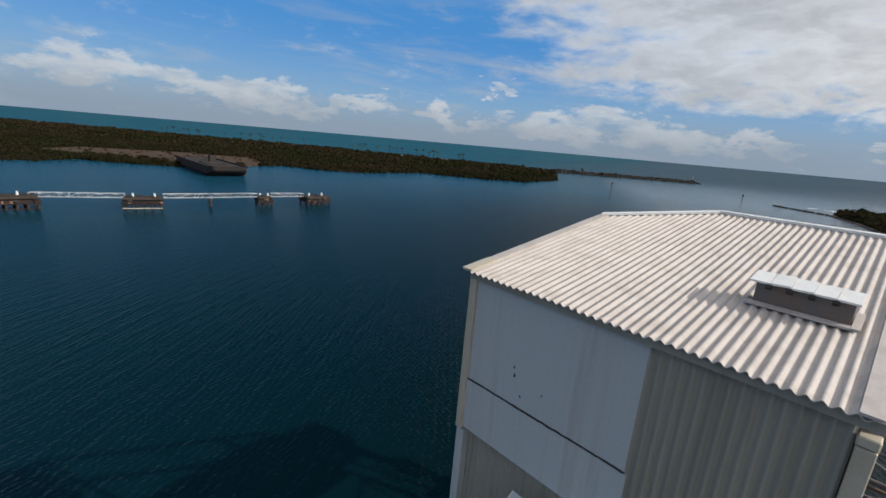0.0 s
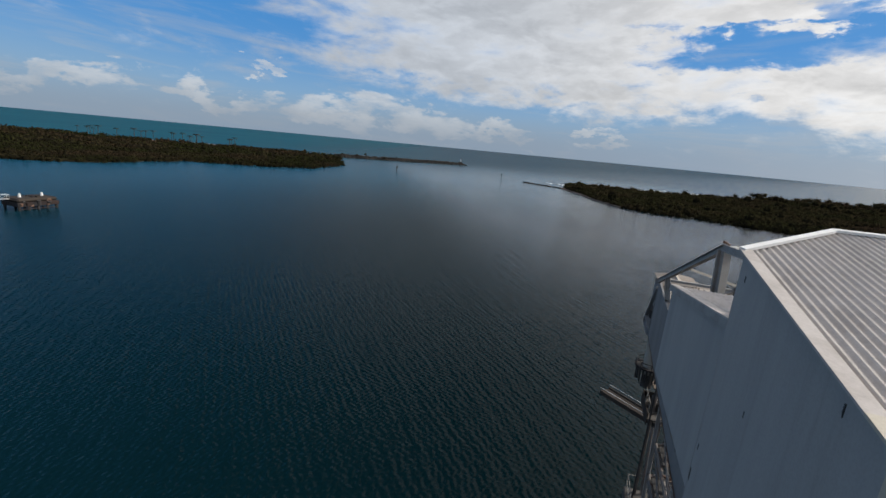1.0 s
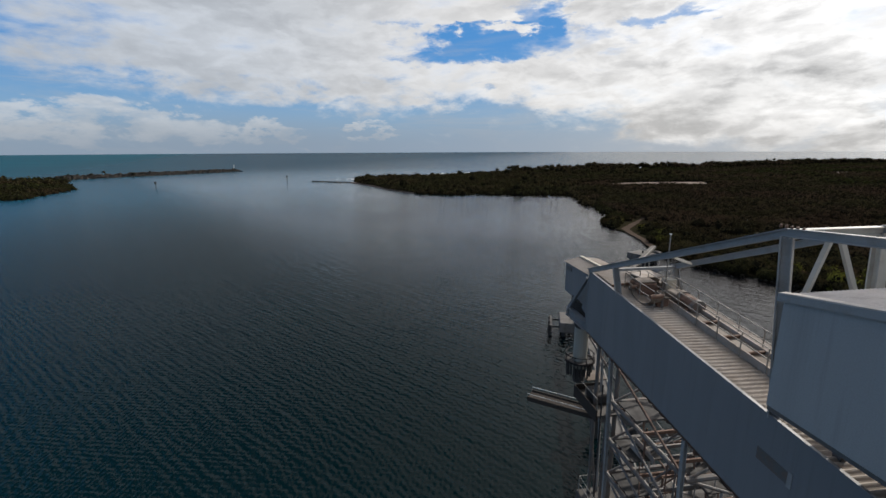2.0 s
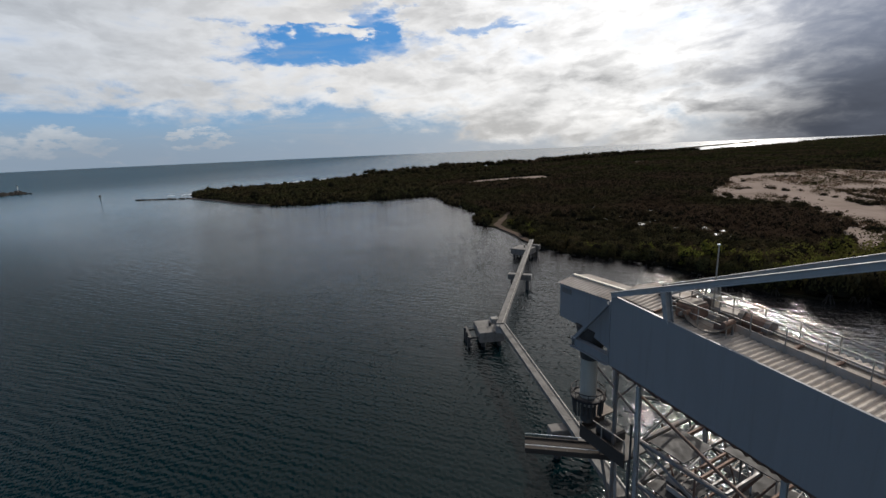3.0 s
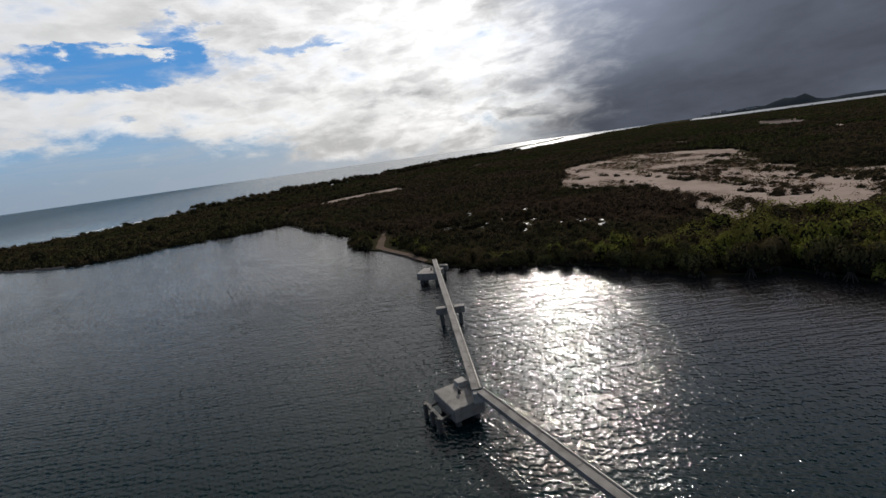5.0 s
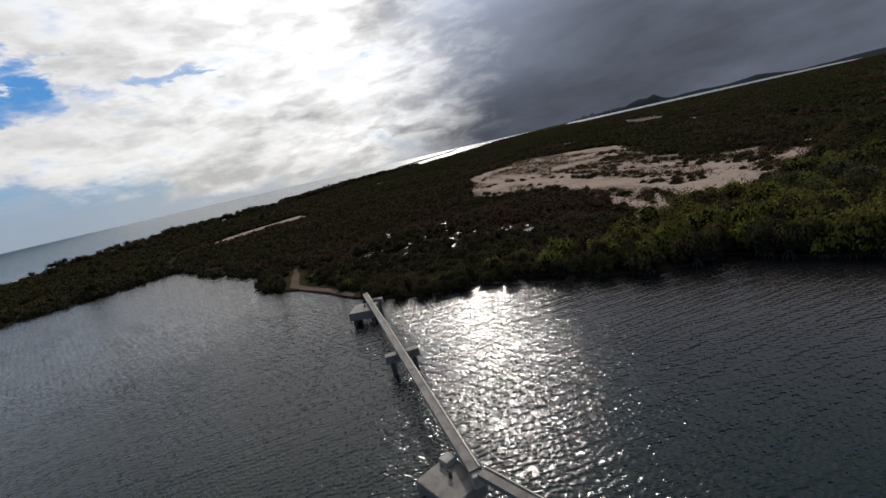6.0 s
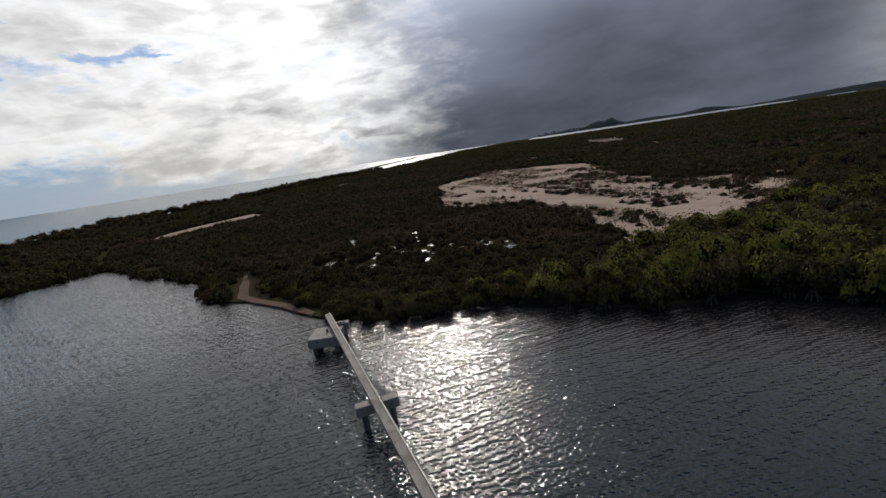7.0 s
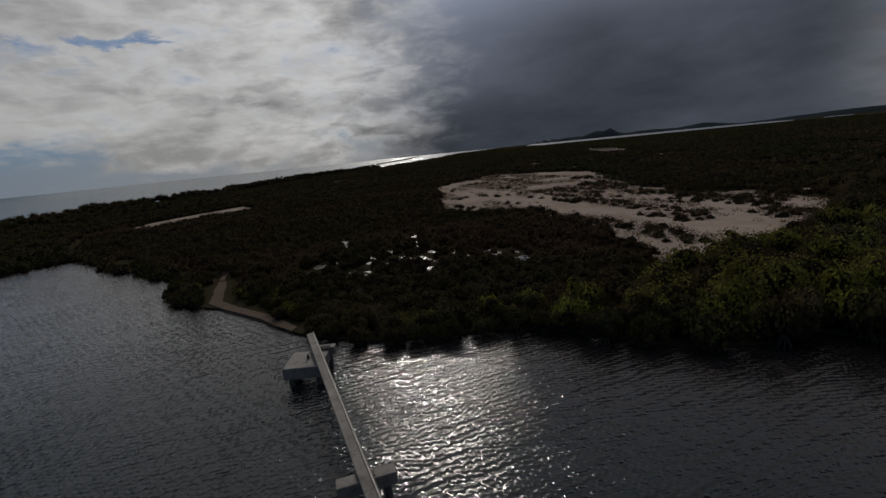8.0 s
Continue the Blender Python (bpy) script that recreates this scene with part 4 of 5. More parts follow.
for z0, z1 in ((4.7, 6.9), (6.9, 9.0), (9.0, 11.3), (11.3, 13.6)):
    for u in (16.2, 22.0):
        part("brace", tube((u, -3.3, z0), (u, -8.8, z1), 0.07, 6), STEEL, trestle)
        part("brace", tube((u, -8.8, z0), (u, -3.3, z1), 0.07, 6), STEEL, trestle)
    for v in (3.3, 8.8):
        part("brace", tube((16.2, -v, z0), (22.0, -v, z1), 0.07, 6), RUST if z0 > 9 else STEEL, trestle)
for zz in (6.9, 9.0, 11.3):
    for k in range(5):
        u = 17.1 + k * 1.0
        part("joist", beam((u, -3.3, zz + 0.12), (u, -8.8, zz + 0.12), 0.09, 0.16), STEEL if k % 2 else RUST, trestle)
    # solid dark plates added to cover bright water behind the lattice
    part("grating", block(17.4, 19.6, -8.6, -5.6, zz + 0.21, zz + 0.25), DARK, trestle, "dark plate added over bright water gaps")
    part("grating", block(19.9, 21.6, -5.4, -3.4, zz + 0.21, zz + 0.25), DARK, trestle, "dark plate added over bright water gaps")
random.seed(23)
for k in range(64):
    u, v, zz = random.uniform(16.4, 21.6), random.uniform(3.4, 8.4), 4.8 + random.choice((0, 2.2, 4.4))
    du, dv, dz_ = random.choice(((2.2, 0.2, 0.1), (0.3, 2.4, 0.1), (1.2, 0.6, 2.0), (-0.9, 1.2, 2.0), (0.1, 0.1, 2.1)))
    part("pipe", tube((u, -v, zz), (u + du, -v - dv, zz + dz_), random.uniform(0.03, 0.07), 6), random.choice((RUST, STEEL, FRAME, OLDSHEET)), trestle)
for k in range(5):
    u, v = random.uniform(16.6, 20.6), random.uniform(3.6, 7.6)
    part("toe_plate", block(u, u + random.uniform(0.6, 1.6), -v - 0.05, -v, 9.2, 9.2 + random.uniform(0.15, 0.4)), random.choice((OLDSHEET, STEEL)), trestle)
part("post", tube((23.2, -3.0, 4.6), (23.2, -3.0, 15.3), 0.10, 10), STEEL, trestle)
part("post", tube((22.6, -3.9, 4.6), (22.6, -3.9, 15.4), 0.12, 10), STEEL, trestle)
part("post", tube((23.3, -3.6, 4.6), (23.9, -3.6, 14.4), 0.08, 10), FRAME, trestle)
part("brace", tube((22.6, -3.9, 12.0), (24.3, -2.9, 14.2), 0.06, 6), STEEL, trestle)
part("brace", tube((22.6, -3.9, 14.0), (23.9, -3.6, 12.2), 0.05, 6), STEEL, trestle)
part("cable", tube((22.0, -2.7, 4.7), (22.0, -2.7, 12.4), 0.05, 6), DARK, trestle, "black hanging cable")
cabin = thing("service_platform", T, "steel service platform box with guard rails", "platform")
part("floor_plate", block(22.2, 25.0, -4.3, -2.6, 10.3, 10.4), DARKDECK, cabin)
part("side_plate", block(22.2, 25.0, -2.62, -2.56, 10.0, 10.75), BARGE, cabin)
part("side_plate", block(24.98, 25.04, -4.3, -2.6, 10.0, 10.75), BARGE, cabin)
# plain dark block stands in for the dark inside of the open box
part("winch", block(23.2, 24.4, -3.9, -3.0, 10.4, 11.0, 0.08), DARK, cabin, "dark block inside the open platform box")
part("roof_plate", block(24.2, 25.3, -4.2, -3.0, 11.35, 11.42), DECK, cabin)
for u, v in ((22.25, 2.6), (23.6, 2.6), (24.95, 2.6), (24.95, 4.25), (22.25, 4.25)):
    part("rail_post", tube((u, -v, 10.3), (u, -v, 11.4), 0.03, 6), GALV, cabin)
part("rail_bar", tube((22.25, -2.6, 11.4), (24.95, -2.6, 11.4), 0.025, 6), GALV, cabin)
part("rail_bar", tube((24.95, -2.6, 11.4), (24.95, -4.25, 11.4), 0.025, 6), GALV, cabin)
part("support", tube((22.6, -3.4, 4.6), (22.6, -3.4, 10.3), 0.08, 8), STEEL, cabin)
part("support", tube((23.2, -3.4, 4.6), (24.6, -3.4, 10.3), 0.08, 8), STEEL, cabin)
gang = thing("gangway", T, "narrow steel gangway with thin white rails", "walkway")
g0, g1 = Vector((24.2, -3.9, 9.1)), Vector((26.9, -0.5, 9.1))
gd = (g1 - g0).normalized()
gs = gd.cross(Vector((0, 0, 1)))
part("deck", beam(g0, g1, 0.95, 0.12), BARGE, gang)
for sgn in (-0.47, 0.47):
    part("side_beam", beam(g0 + gs * sgn, g1 + gs * sgn, 0.06, 0.30), BARGE, gang)
    part("rail_bar", tube(g0 + gs * sgn + Vector((0, 0, 0.35)), g1 + gs * sgn + Vector((0, 0, 0.35)), 0.015, 6), WHITE, gang, "thin white rail")
    for k in range(5):
        p = g0.lerp(g1, k / 4) + gs * sgn
        part("rail_post", tube(p, p + Vector((0, 0, 0.35)), 0.013, 6), GALV, gang)

quay = thing("jetty_deck", T, "weathered concrete jetty deck on piles", "jetty")
part("slab", block(13.5, 23.6, -10.5, -2.4, 3.9, 4.6, 0.05), DARKDECK, quay)
for u in (14.5, 18.5, 22.6):
    for v in (3.2, 6.4, 9.6):
        part("pile", tube((u, -v, -2.0), (u, -v, 3.9), 0.4, 12), CONCRETE, quay)
for u, v in ((14.0, 2.5), (17.0, 2.5), (20.0, 2.5), (23.4, 2.5), (23.4, 5.0), (23.4, 8.0)):
    part("rail_post", tube((u, -v, 4.6), (u, -v, 5.65), 0.03, 6), GALV, quay)
part("rail_bar", tube((14.0, -2.5, 5.65), (23.4, -2.5, 5.65), 0.025, 6), GALV, quay)
part("rail_bar", tube((14.0, -2.5, 5.15), (23.4, -2.5, 5.15), 0.025, 6), GALV, quay)
part("rail_bar", tube((23.4, -2.5, 5.65), (23.4, -8.0, 5.65), 0.025, 6), GALV, quay)
stair = thing("stair", T, "rusty steel stair lying across the deck", "stair")
for sgn in (0, 0.9):
    part("stringer", beam((17.0 + sgn * 0.3, -5.6 - sgn, 4.75), (21.0 + sgn * 0.3, -3.6 - sgn, 6.9), 0.06, 0.25), RUST, stair)
for k in range(12):
    f = (k + 0.5) / 12
    part("tread", block(17.0 + 4 * f - 0.12 + 0.13, 17.0 + 4 * f + 0.12 + 0.13, -5.6 + 2 * f - 0.92, -5.6 + 2 * f + 0.02, 4.80 + 2.1 * f, 4.84 + 2.1 * f), RUST, stair)

# ---- catwalk to the shore
A0, A1, B1 = Vector((24.5, 19.9, 3.1)), Vector((50.6, 31.75, 3.1)), Vector((104.5, 33.2, 2.9))
B0 = Vector((50.9, 32.1, 3.1))
cat = thing("catwalk", pose(0, 0, 0), "long narrow weathered concrete catwalk to the shore", "walkway")


def span(p, q, count):
    for k in range(count):
        a, b2 = p.lerp(q, k / count), p.lerp(q, (k + 1) / count)
        d = (b2 - a).normalized()
        s = d.cross(Vector((0, 0, 1))).normalized()
        a, b2 = a + d * 0.015, b2 - d * 0.015
        part("deck_slab", beam(a, b2, 0.77, 0.14), STAINED, cat)
        for sgn in (-0.5, 0.5):
            part("edge_beam", beam(a + s * sgn * 0.86 - Vector((0, 0, 0.13)), b2 + s * sgn * 0.86 - Vector((0, 0, 0.13)), 0.09, 0.40), STAINED, cat, "pale edge beam")
    s = (q - p).normalized().cross(Vector((0, 0, 1))).normalized()
    part("pipe", tube(p + s * 0.33 + Vector((0, 0, 0.15)), q + s * 0.33 + Vector((0, 0, 0.15)), 0.05, 6), GALV, cat, "thin service pipe")


span(A0, A1, 7)
span(B0, B1, 12)
part("bearing_block", block(50.35, 51.6, 31.75, 32.55, 2.0, 3.0, 0.05), CONCRETE, cat, "pale concrete bearing block at the bend")


def bent(x, y, deg, width):
    ob = thing("pile_bent", pose(x, y, 0, 0, 0, deg), "concrete crosshead on two dark piles carrying the catwalk", "pier", group="catwalk bents")
    part("crosshead", block(-0.55, 0.55, -width / 2, width / 2, 1.75, 2.75, 0.06), STAINED, ob)
    part("bearing", block(-0.3, 0.3, -0.6, 0.6, 2.75, 2.84), DARK, ob)
    for s in (-1, 1):
        part("pile", tube((0, s * (width / 2 - 0.75), -2.0), (0, s * (width / 2 - 0.75), 1.75), 0.32, 12), DARK, ob)
    return ob


bent(75.1, 32.5, -4.8, 4.2)
bent(32.0, 22.8, 23.0, 4.6)


def dolphin(name, x, y, deg, lx, ly, top, label):
    ob = thing(name, pose(x, y, 0, 0, 0, deg), label, "mooring dolphin")
    part("slab", block(-lx / 2, lx / 2, -ly / 2, ly / 2, top - 1.35, top, 0.07), STAINED, ob)
    for a in (-1, 0, 1):
        for c in (-1, 1):
            part("pile", tube((a * (lx / 2 - 0.6), c * (ly / 2 - 0.6), -2.0), (a * (lx / 2 - 0.6) * 0.93, c * (ly / 2 - 0.6), top - 1.35), 0.3, 10), DARK, ob)
    bol = part("bollard", tube((0.1, -0.2, top), (0.1, -0.2, top + 0.42), 0.16, 12, r2=0.12), DARK, ob, "dark iron bollard")
    part("bollard_cap", tube((-0.12, -0.2, top + 0.40), (0.34, -0.2, top + 0.46), 0.1, 10), DARK, bol)
    return ob


d1 = dolphin("mooring_dolphin", 52.3, 33.85, 23.0, 4.3, 3.3, 2.1, "square concrete mooring dolphin with dark timber fender")
for a in (-1.5, 0.0, 1.5):
    part("fender_post", beam((a, 3.0, -1.5), (a, 2.9, 1.55), 0.35, 0.35), DARK, d1)
for zz in (0.5, 1.4):
    part("fender_beam", beam((-1.9, 2.75, zz), (1.9, 2.75, zz), 0.3, 0.3), DARK, d1)
for a in (-1.3, 1.3):
    part("fender_arm", beam((a, 1.6, 1.2), (a, 2.7, 1.2), 0.2, 0.2), DARK, d1)
part("step", block(0.9, 1.9, -1.6, -0.6, 2.1, 2.6, 0.03), CONCRETE, d1)
dolphin("mooring_dolphin", 97.9, 34.4, -22.0, 4.3, 4.3, 2.45, "square concrete mooring dolphin beside the catwalk near the shore")
bent(99.6, 31.9, -20.0, 2.2)

# ---------------------------------------------------------------- across the channel
def far_dolphin(x, y, deg, lx, ly, top, label):
    ob = thing("fender_dolphin", pose(x, y, 0, 0, 0, deg), label, "mooring dolphin", group="dolphins across the channel")
    part("slab", block(-lx / 2, lx / 2, -ly / 2, ly / 2, top - 0.9, top, 0.35), BARGE, ob)
    part("belt", block(-lx / 2 - 0.15, lx / 2 + 0.15, -ly / 2 - 0.15, ly / 2 + 0.15, top - 1.9, top - 0.92, 0.05), HULL, ob, "rusty fender belt")
    k = max(2, int(lx / 2))
    for a in range(k + 1):
        for c in (-1, 1):
            part("pile", tube((-lx / 2 + 0.3 + a * (lx - 0.6) / k, c * (ly / 2 - 0.3), -2), (-lx / 2 + 0.3 + a * (lx - 0.6) / k, c * (ly / 2 - 0.3), top - 1.9), 0.3, 8), DARK, ob)
    part("waling", block(-lx / 2, lx / 2, -ly / 2 - 0.1, -ly / 2 + 0.2, 0.3, 0.5), TRIM if 8.8 < lx < 10 else HULL, ob, "waling beam")
    random.seed(int(lx * 10))
    for j in range(int(lx * 1.6)):
        a, c = random.uniform(-0.48, 0.48) * lx, random.choice((-0.5, 0.5)) * ly
        part("tyre_fender", tube((a, c - 0.15, top - random.uniform(0.5, 1.9)), (a + 0.05, c + 0.15, top - random.uniform(0.5, 1.9)), random.uniform(0.3, 0.55), 9), random.choice((DARK, HULL, RUST)), ob)
    for j in range(int(lx)):
        a, c, w = random.uniform(-0.45, 0.45) * lx, random.uniform(-0.4, 0.4) * ly, random.uniform(0.2, 0.6)
        part("debris", block(a - w, a + w, c - w * 0.6, c + w * 0.6, top - 0.02, top + random.uniform(0.08, 0.35), 0.05), random.choice((BARGE, BARGE, HULL)), ob)
    for a in (-0.25, 0.3):
        part("bollard", tube((a * lx, 0.2, top), (a * lx, 0.2, top + 0.9), 0.3, 10, r2=0.22), WHITE, ob, "white bollard")
    return ob


far_dolphin(-108.0, 101.0, 50.0, 18.0, 6.0, 3.4, "long weathered concrete berth dolphin with rusty fenders")
far_dolphin(-83.0, 118.5, 32.0, 9.0, 5.0, 3.2, "weathered concrete dolphin with rusty fenders")
far_dolphin(-58.5, 139.3, 40.0, 4.4, 4.0, 3.0, "small weathered concrete dolphin with white bollards")
far_dolphin(-45.5, 150.5, 44.0, 8.5, 6.0, 2.9, "round-edged weathered concrete dolphin with rusty fenders")


def truss_bridge(p, q):
    p, q = Vector(p), Vector(q)
    ob = thing("truss_walkway", pose(0, 0, 0), "white lattice truss walkway between dolphins", "walkway", group="white truss walkways")
    d = (q - p).normalized()
    s = d.cross(Vector((0, 0, 1))) * 0.6
    zz = Vector((0, 0, 1.1))
    n_bay = max(3, int((q - p).length / 1.8))
    part("deck", beam(p, q, 1.1, 0.08), GALV, ob)
    for o in (s, -s):
        part("chord", beam(p + o, q + o, 0.07, 0.07), WHITE, ob)
        part("chord", beam(p + o + zz, q + o + zz, 0.06, 0.06), WHITE, ob)
        bm = bmesh.new()
        for k in range(n_bay + 1):
            a = p.lerp(q, k / n_bay) + o
            beam(a, a + zz, 0.035, 0.035, bm)
            if k < n_bay:
                c = p.lerp(q, (k + 1) / n_bay) + o
                beam(a + (zz if k % 2 else Vector()), c + (Vector() if k % 2 else zz), 0.03, 0.03, bm)
        part("lattice", bm, WHITE, ob)


truss_bridge((-103.5, 107.0, 2.9), (-86.6, 116.6, 2.9))
truss_bridge((-79.0, 121.2, 2.9), (-70.5, 129.4, 2.7))
truss_bridge((-70.3, 129.6, 2.7), (-60.2, 138.0, 2.8))
truss_bridge((-56.8, 140.8, 2.8), (-48.8, 147.6, 2.7))
pile = thing("mooring_pile", pose(-70.4, 129.5, 0), "single dark mooring pile under the walkway", "pile")
part("shaft", tube((0, 0, -2), (0, 0, 2.4), 0.5, 12), DARK, pile)
part("cap", tube((0, 0, 2.4), (0, 0, 2.62), 0.6, 12), CONCRETE, pile)

barge = thing("barge", pose(-125.0, 229.5, 0, 0, 0, -46.0), "long rusty dark flat-deck barge moored by the island", "barge")
bm = bmesh.new()
sec = [(-31, 0.35, 1.6), (-29, 0.9, 0.0), (-20, 1.0, -1.0), (22, 1.0, -1.0), (29, 1.0, 0.2), (32.5, 0.86, 2.2), (33.2, 0.82, 3.0)]
rows = []
for x, w, keel in sec:
    rows.append([bm.verts.new((x, y * w * 9.0, z)) for y, z in ((-1, 4.2 + (0.7 if x > 28 else 0)), (-0.97, 1.2 if keel < 1.2 else keel + 0.5), (-0.8, keel), (0.8, keel), (0.97, 1.2 if keel < 1.2 else keel + 0.5), (1, 4.2 + (0.7 if x > 28 else 0)))])
for r0, r1 in zip(rows, rows[1:]):
    for k in range(5):
        bm.faces.new((r0[k], r0[k + 1], r1[k + 1], r1[k]))
bm.faces.new(rows[0])
bm.faces.new(rows[-1])
part("hull", bm, HULL, barge)
part("deck", prism([(-30.5, -3.0), (-28, -8.3), (31, -8.4), (32.6, -6.5), (32.6, 6.5), (31, 8.4), (-28, 8.3), (-30.5, 3.0)], 3.7, 4.05), BARGE, barge, "brown weathered deck")
for sgn in (-1, 1):
    part("bulwark", block(-28, 31, sgn * 8.75 - 0.12, sgn * 8.75 + 0.12, 4.0, 4.75), HULL, barge)
part("deck_house", block(-6, -2.5, 1.5, 4.5, 4.05, 7.2, 0.1), BARGE, barge)
part("hatch_cover", block(2, 16, -5, 5, 4.05, 4.5, 0.08), BARGE, barge)
for x, y in ((24, -6), (24, 6), (-20, -6), (-20, 6), (10, 6.5)):
    part("bollard", tube((x, y, 4.05), (x, y, 4.9), 0.35, 8), DARK, barge)

for x, y, hgt in ((125.2, 343.0, 5.0), (219.0, 332.0, 5.0)):
    ob = thing("channel_marker", pose(x, y, 0), "slim dark channel marker pole with a board", "marker", group="channel markers")
    part("pole", tube((0, 0, -2), (0, 0, hgt), 0.22, 8), DARK, ob)
    part("board", prism([(-0.7, -0.05), (0.7, -0.05), (0.7, 0.05), (-0.7, 0.05)], hgt - 1.6, hgt - 0.2), DARK, ob)

LANE = np.random.RandomState(7)


def boulders(name, line, wide, high, count, size, label):
    """A mound of loose rocks along a line, joined."""
    v, f = [], []
    base = np.array([(-1, -1, -1), (1, -1, -1), (1, 1, -1), (-1, 1, -1), (-0.7, -0.7, 0.8), (0.8, -0.6, 1), (0.7, 0.7, 0.7), (-0.6, 0.8, 0.9)], float)
    quads = ((0, 3, 2, 1), (4, 5, 6, 7), (0, 1, 5, 4), (1, 2, 6, 5), (2, 3, 7, 6), (3, 0, 4, 7))
    p, q = np.array(line[0], float), np.array(line[1], float)
    d = (q - p) / np.linalg.norm(q - p)
    s = np.array([-d[1], d[0]])
    for k in range(count):
        t, a = LANE.rand(), LANE.uniform(-1, 1)
        c = p + (q - p) * t + s * a * wide
        z = high * (1 - abs(a)) * LANE.uniform(0.5, 1.0)
        r = size * LANE.uniform(0.5, 1.2)
        g = LANE.uniform(0, 6.28)
        rot = np.array([[math.cos(g), -math.sin(g), 0], [math.sin(g), math.cos(g), 0], [0, 0, 1]])
        pts = (base * LANE.uniform(0.7, 1.3, (8, 3)) * r * (1, 0.8, 0.6)) @ rot.T + (c[0], c[1], z)
        n0 = len(v)
        v += pts.tolist()
        f += [tuple(n0 + i for i in qd) for qd in quads]
    return sheet_object(name, v, f, ROCK, label, "rocks", "stuff")


boulders("breakwater_rocks", ((118, 528), (300, 548)), 9.0, 3.2, 1500, 1.6, "long breakwater of dark piled rocks")
boulders("jetty_rocks", ((236, 274), (229, 312)), 1.6, 0.55, 110, 0.75, "low line of dark rocks off the point")
light = thing("beacon", pose(296, 547, 3.0), "small beacon post on the breakwater tip", "beacon")
part("post", tube((0, 0, -3), (0, 0, 5), 0.3, 8), WHITE, light)
part("lantern", tube((0, 0, 5), (0, 0, 6), 0.5, 8), DARK, light)

# ---- pale shore and open ground
for name, line, lab in (("point_beach", [(241, 273), (226, 236), (208, 203), (198, 176), (193.5, 176), (203, 205), (220.5, 238), (235.5, 276)], "thin tan beach under the mangroves of the point"),
                        ("sand_beach", [(158, 48.2), (146, 48.6), (139, 48.8), (133, 45.7), (123, 39.6), (114, 35.3), (115, 34.4), (124, 38.0), (133, 43.5), (139, 46.4), (147, 46.6), (156, 46.8)], "narrow curved sandy landing at the marsh edge"),
                        ("sand_track", [(156, 47.3), (167, 46.6), (176, 49), (175, 50.2), (166, 48.4), (157, 48.4)], "sandy track into the scrub"),
                        ("sand_strip", [(322, 104), (345, 96), (365, 76), (382, 50), (360, 44), (344, 66), (328, 84), (317, 95)], "pale strip of bare sand behind the point"),
                        ("island_sand", [(-245, 296), (-205, 322), (-150, 330), (-128, 300), (-118, 272), (-124, 258), (-146, 248), (-172, 252), (-205, 246), (-240, 250)], "bare brown sandy clearing on the island"),
                        ("beach", [(-700, 700), (-560, 690), (-380, 668), (-180, 668), (-70, 614), (10, 603), (80, 580), (70, 568), (0, 588), (-76, 598), (-184, 648), (-376, 650), (-560, 668), (-700, 668)], "pale beach along the open sea")):
    land(name, ragged(line, 4.0 if "far" not in name else 10.0, 0.7, 5.0), SAND if name in ("beach", "sand_strip") else DRYMUD if name == "point_beach" else BROWN, 0.62 if name in ("island_sand", "beach") else 0.45, -0.3, lab, "ground")

WET = np.random.RandomState(21)
puddles = []
for x, y, r, k in ((146, 14, 7, 7), (140, -1, 6, 7), (134, -12, 4, 4), (150, 24, 5, 4), (155, 9, 6, 4), (163, 2, 8, 4), (172, 20, 8, 3)):
    for _ in range(k):
        puddles.append((x + WET.normal() * r, y + WET.normal() * r * 0.7, WET.uniform(0.7, 2.2)))
for x, y, r in puddles:
    line = [(x + r * 1.5 * math.cos(a * 0.7854) * WET.uniform(0.6, 1.2), y + r * math.sin(a * 0.7854) * WET.uniform(0.6, 1.2)) for a in range(8)]
    tagged(part("puddle", prism(line, 0.3, 0.40), water_still), "shallow bright puddle in the marsh", "puddle", kind="structure")

# ---- far shore: lagoon, low hills, town
land("lagoon", ragged([(2700, -1700), (2000, -1330), (1800, -1560), (1600, -1760), (1420, -2020), (1290, -2080), (1500, -2500), (1900, -2900), (2300, -3000), (3000, -2600), (3500, -2250)], 60, 25, 8.0), LAGOON, 4.5, 0.2, "bright lagoon beyond the marsh", "water")
land("lagoon_arm", ragged([(1240, -2260), (1180, -2320), (1290, -2580), (1370, -2540)], 50, 18, 6.0), LAGOON, 4.5, 0.2, "narrow arm of the bright lagoon", "water")
land("far_spit", ragged([(1500, -260), (2400, -700), (3600, -1200), (3640, -1240), (2400, -760), (1480, -300)], 80, 12, 9.0), MUD, 1.2, -0.5, "thin dark spit of land on the horizon", "ground")
HILL = np.random.RandomState(3)


def ridge(name, x0, y0, x1, y1, wide, peaks, label):
    """A long low hill range as one sheet."""
    nx, ny = 60, 8
    v, f = [], []
    dx_, dy_ = x1 - x0, y1 - y0
    l = math.hypot(dx_, dy_)
    for i in range(nx + 1):
        t = i / nx
        hgt = sum(a * math.exp(-((t - c) / w) ** 2) for c, w, a in peaks) + 5 * noise.noise((t * 14, 2.0, 0)) + 5
        for j in range(ny + 1):
            o = (j / ny - 0.5) * 2
            v.append((x0 + dx_ * t - dy_ / l * o * wide, y0 + dy_ * t + dx_ / l * o * wide, max(0.2, hgt * (1 - o * o) * (1 + 0.25 * noise.noise((t * 40, o * 3, 1.0))))))
    for i in range(nx):
        for j in range(ny):
            a = i * (ny + 1) + j
            f.append((a, a + ny + 1, a + ny + 2, a + 1))
    return sheet_object(name, v, f, FARHILL, label, "hills", "structure", smooth=True)


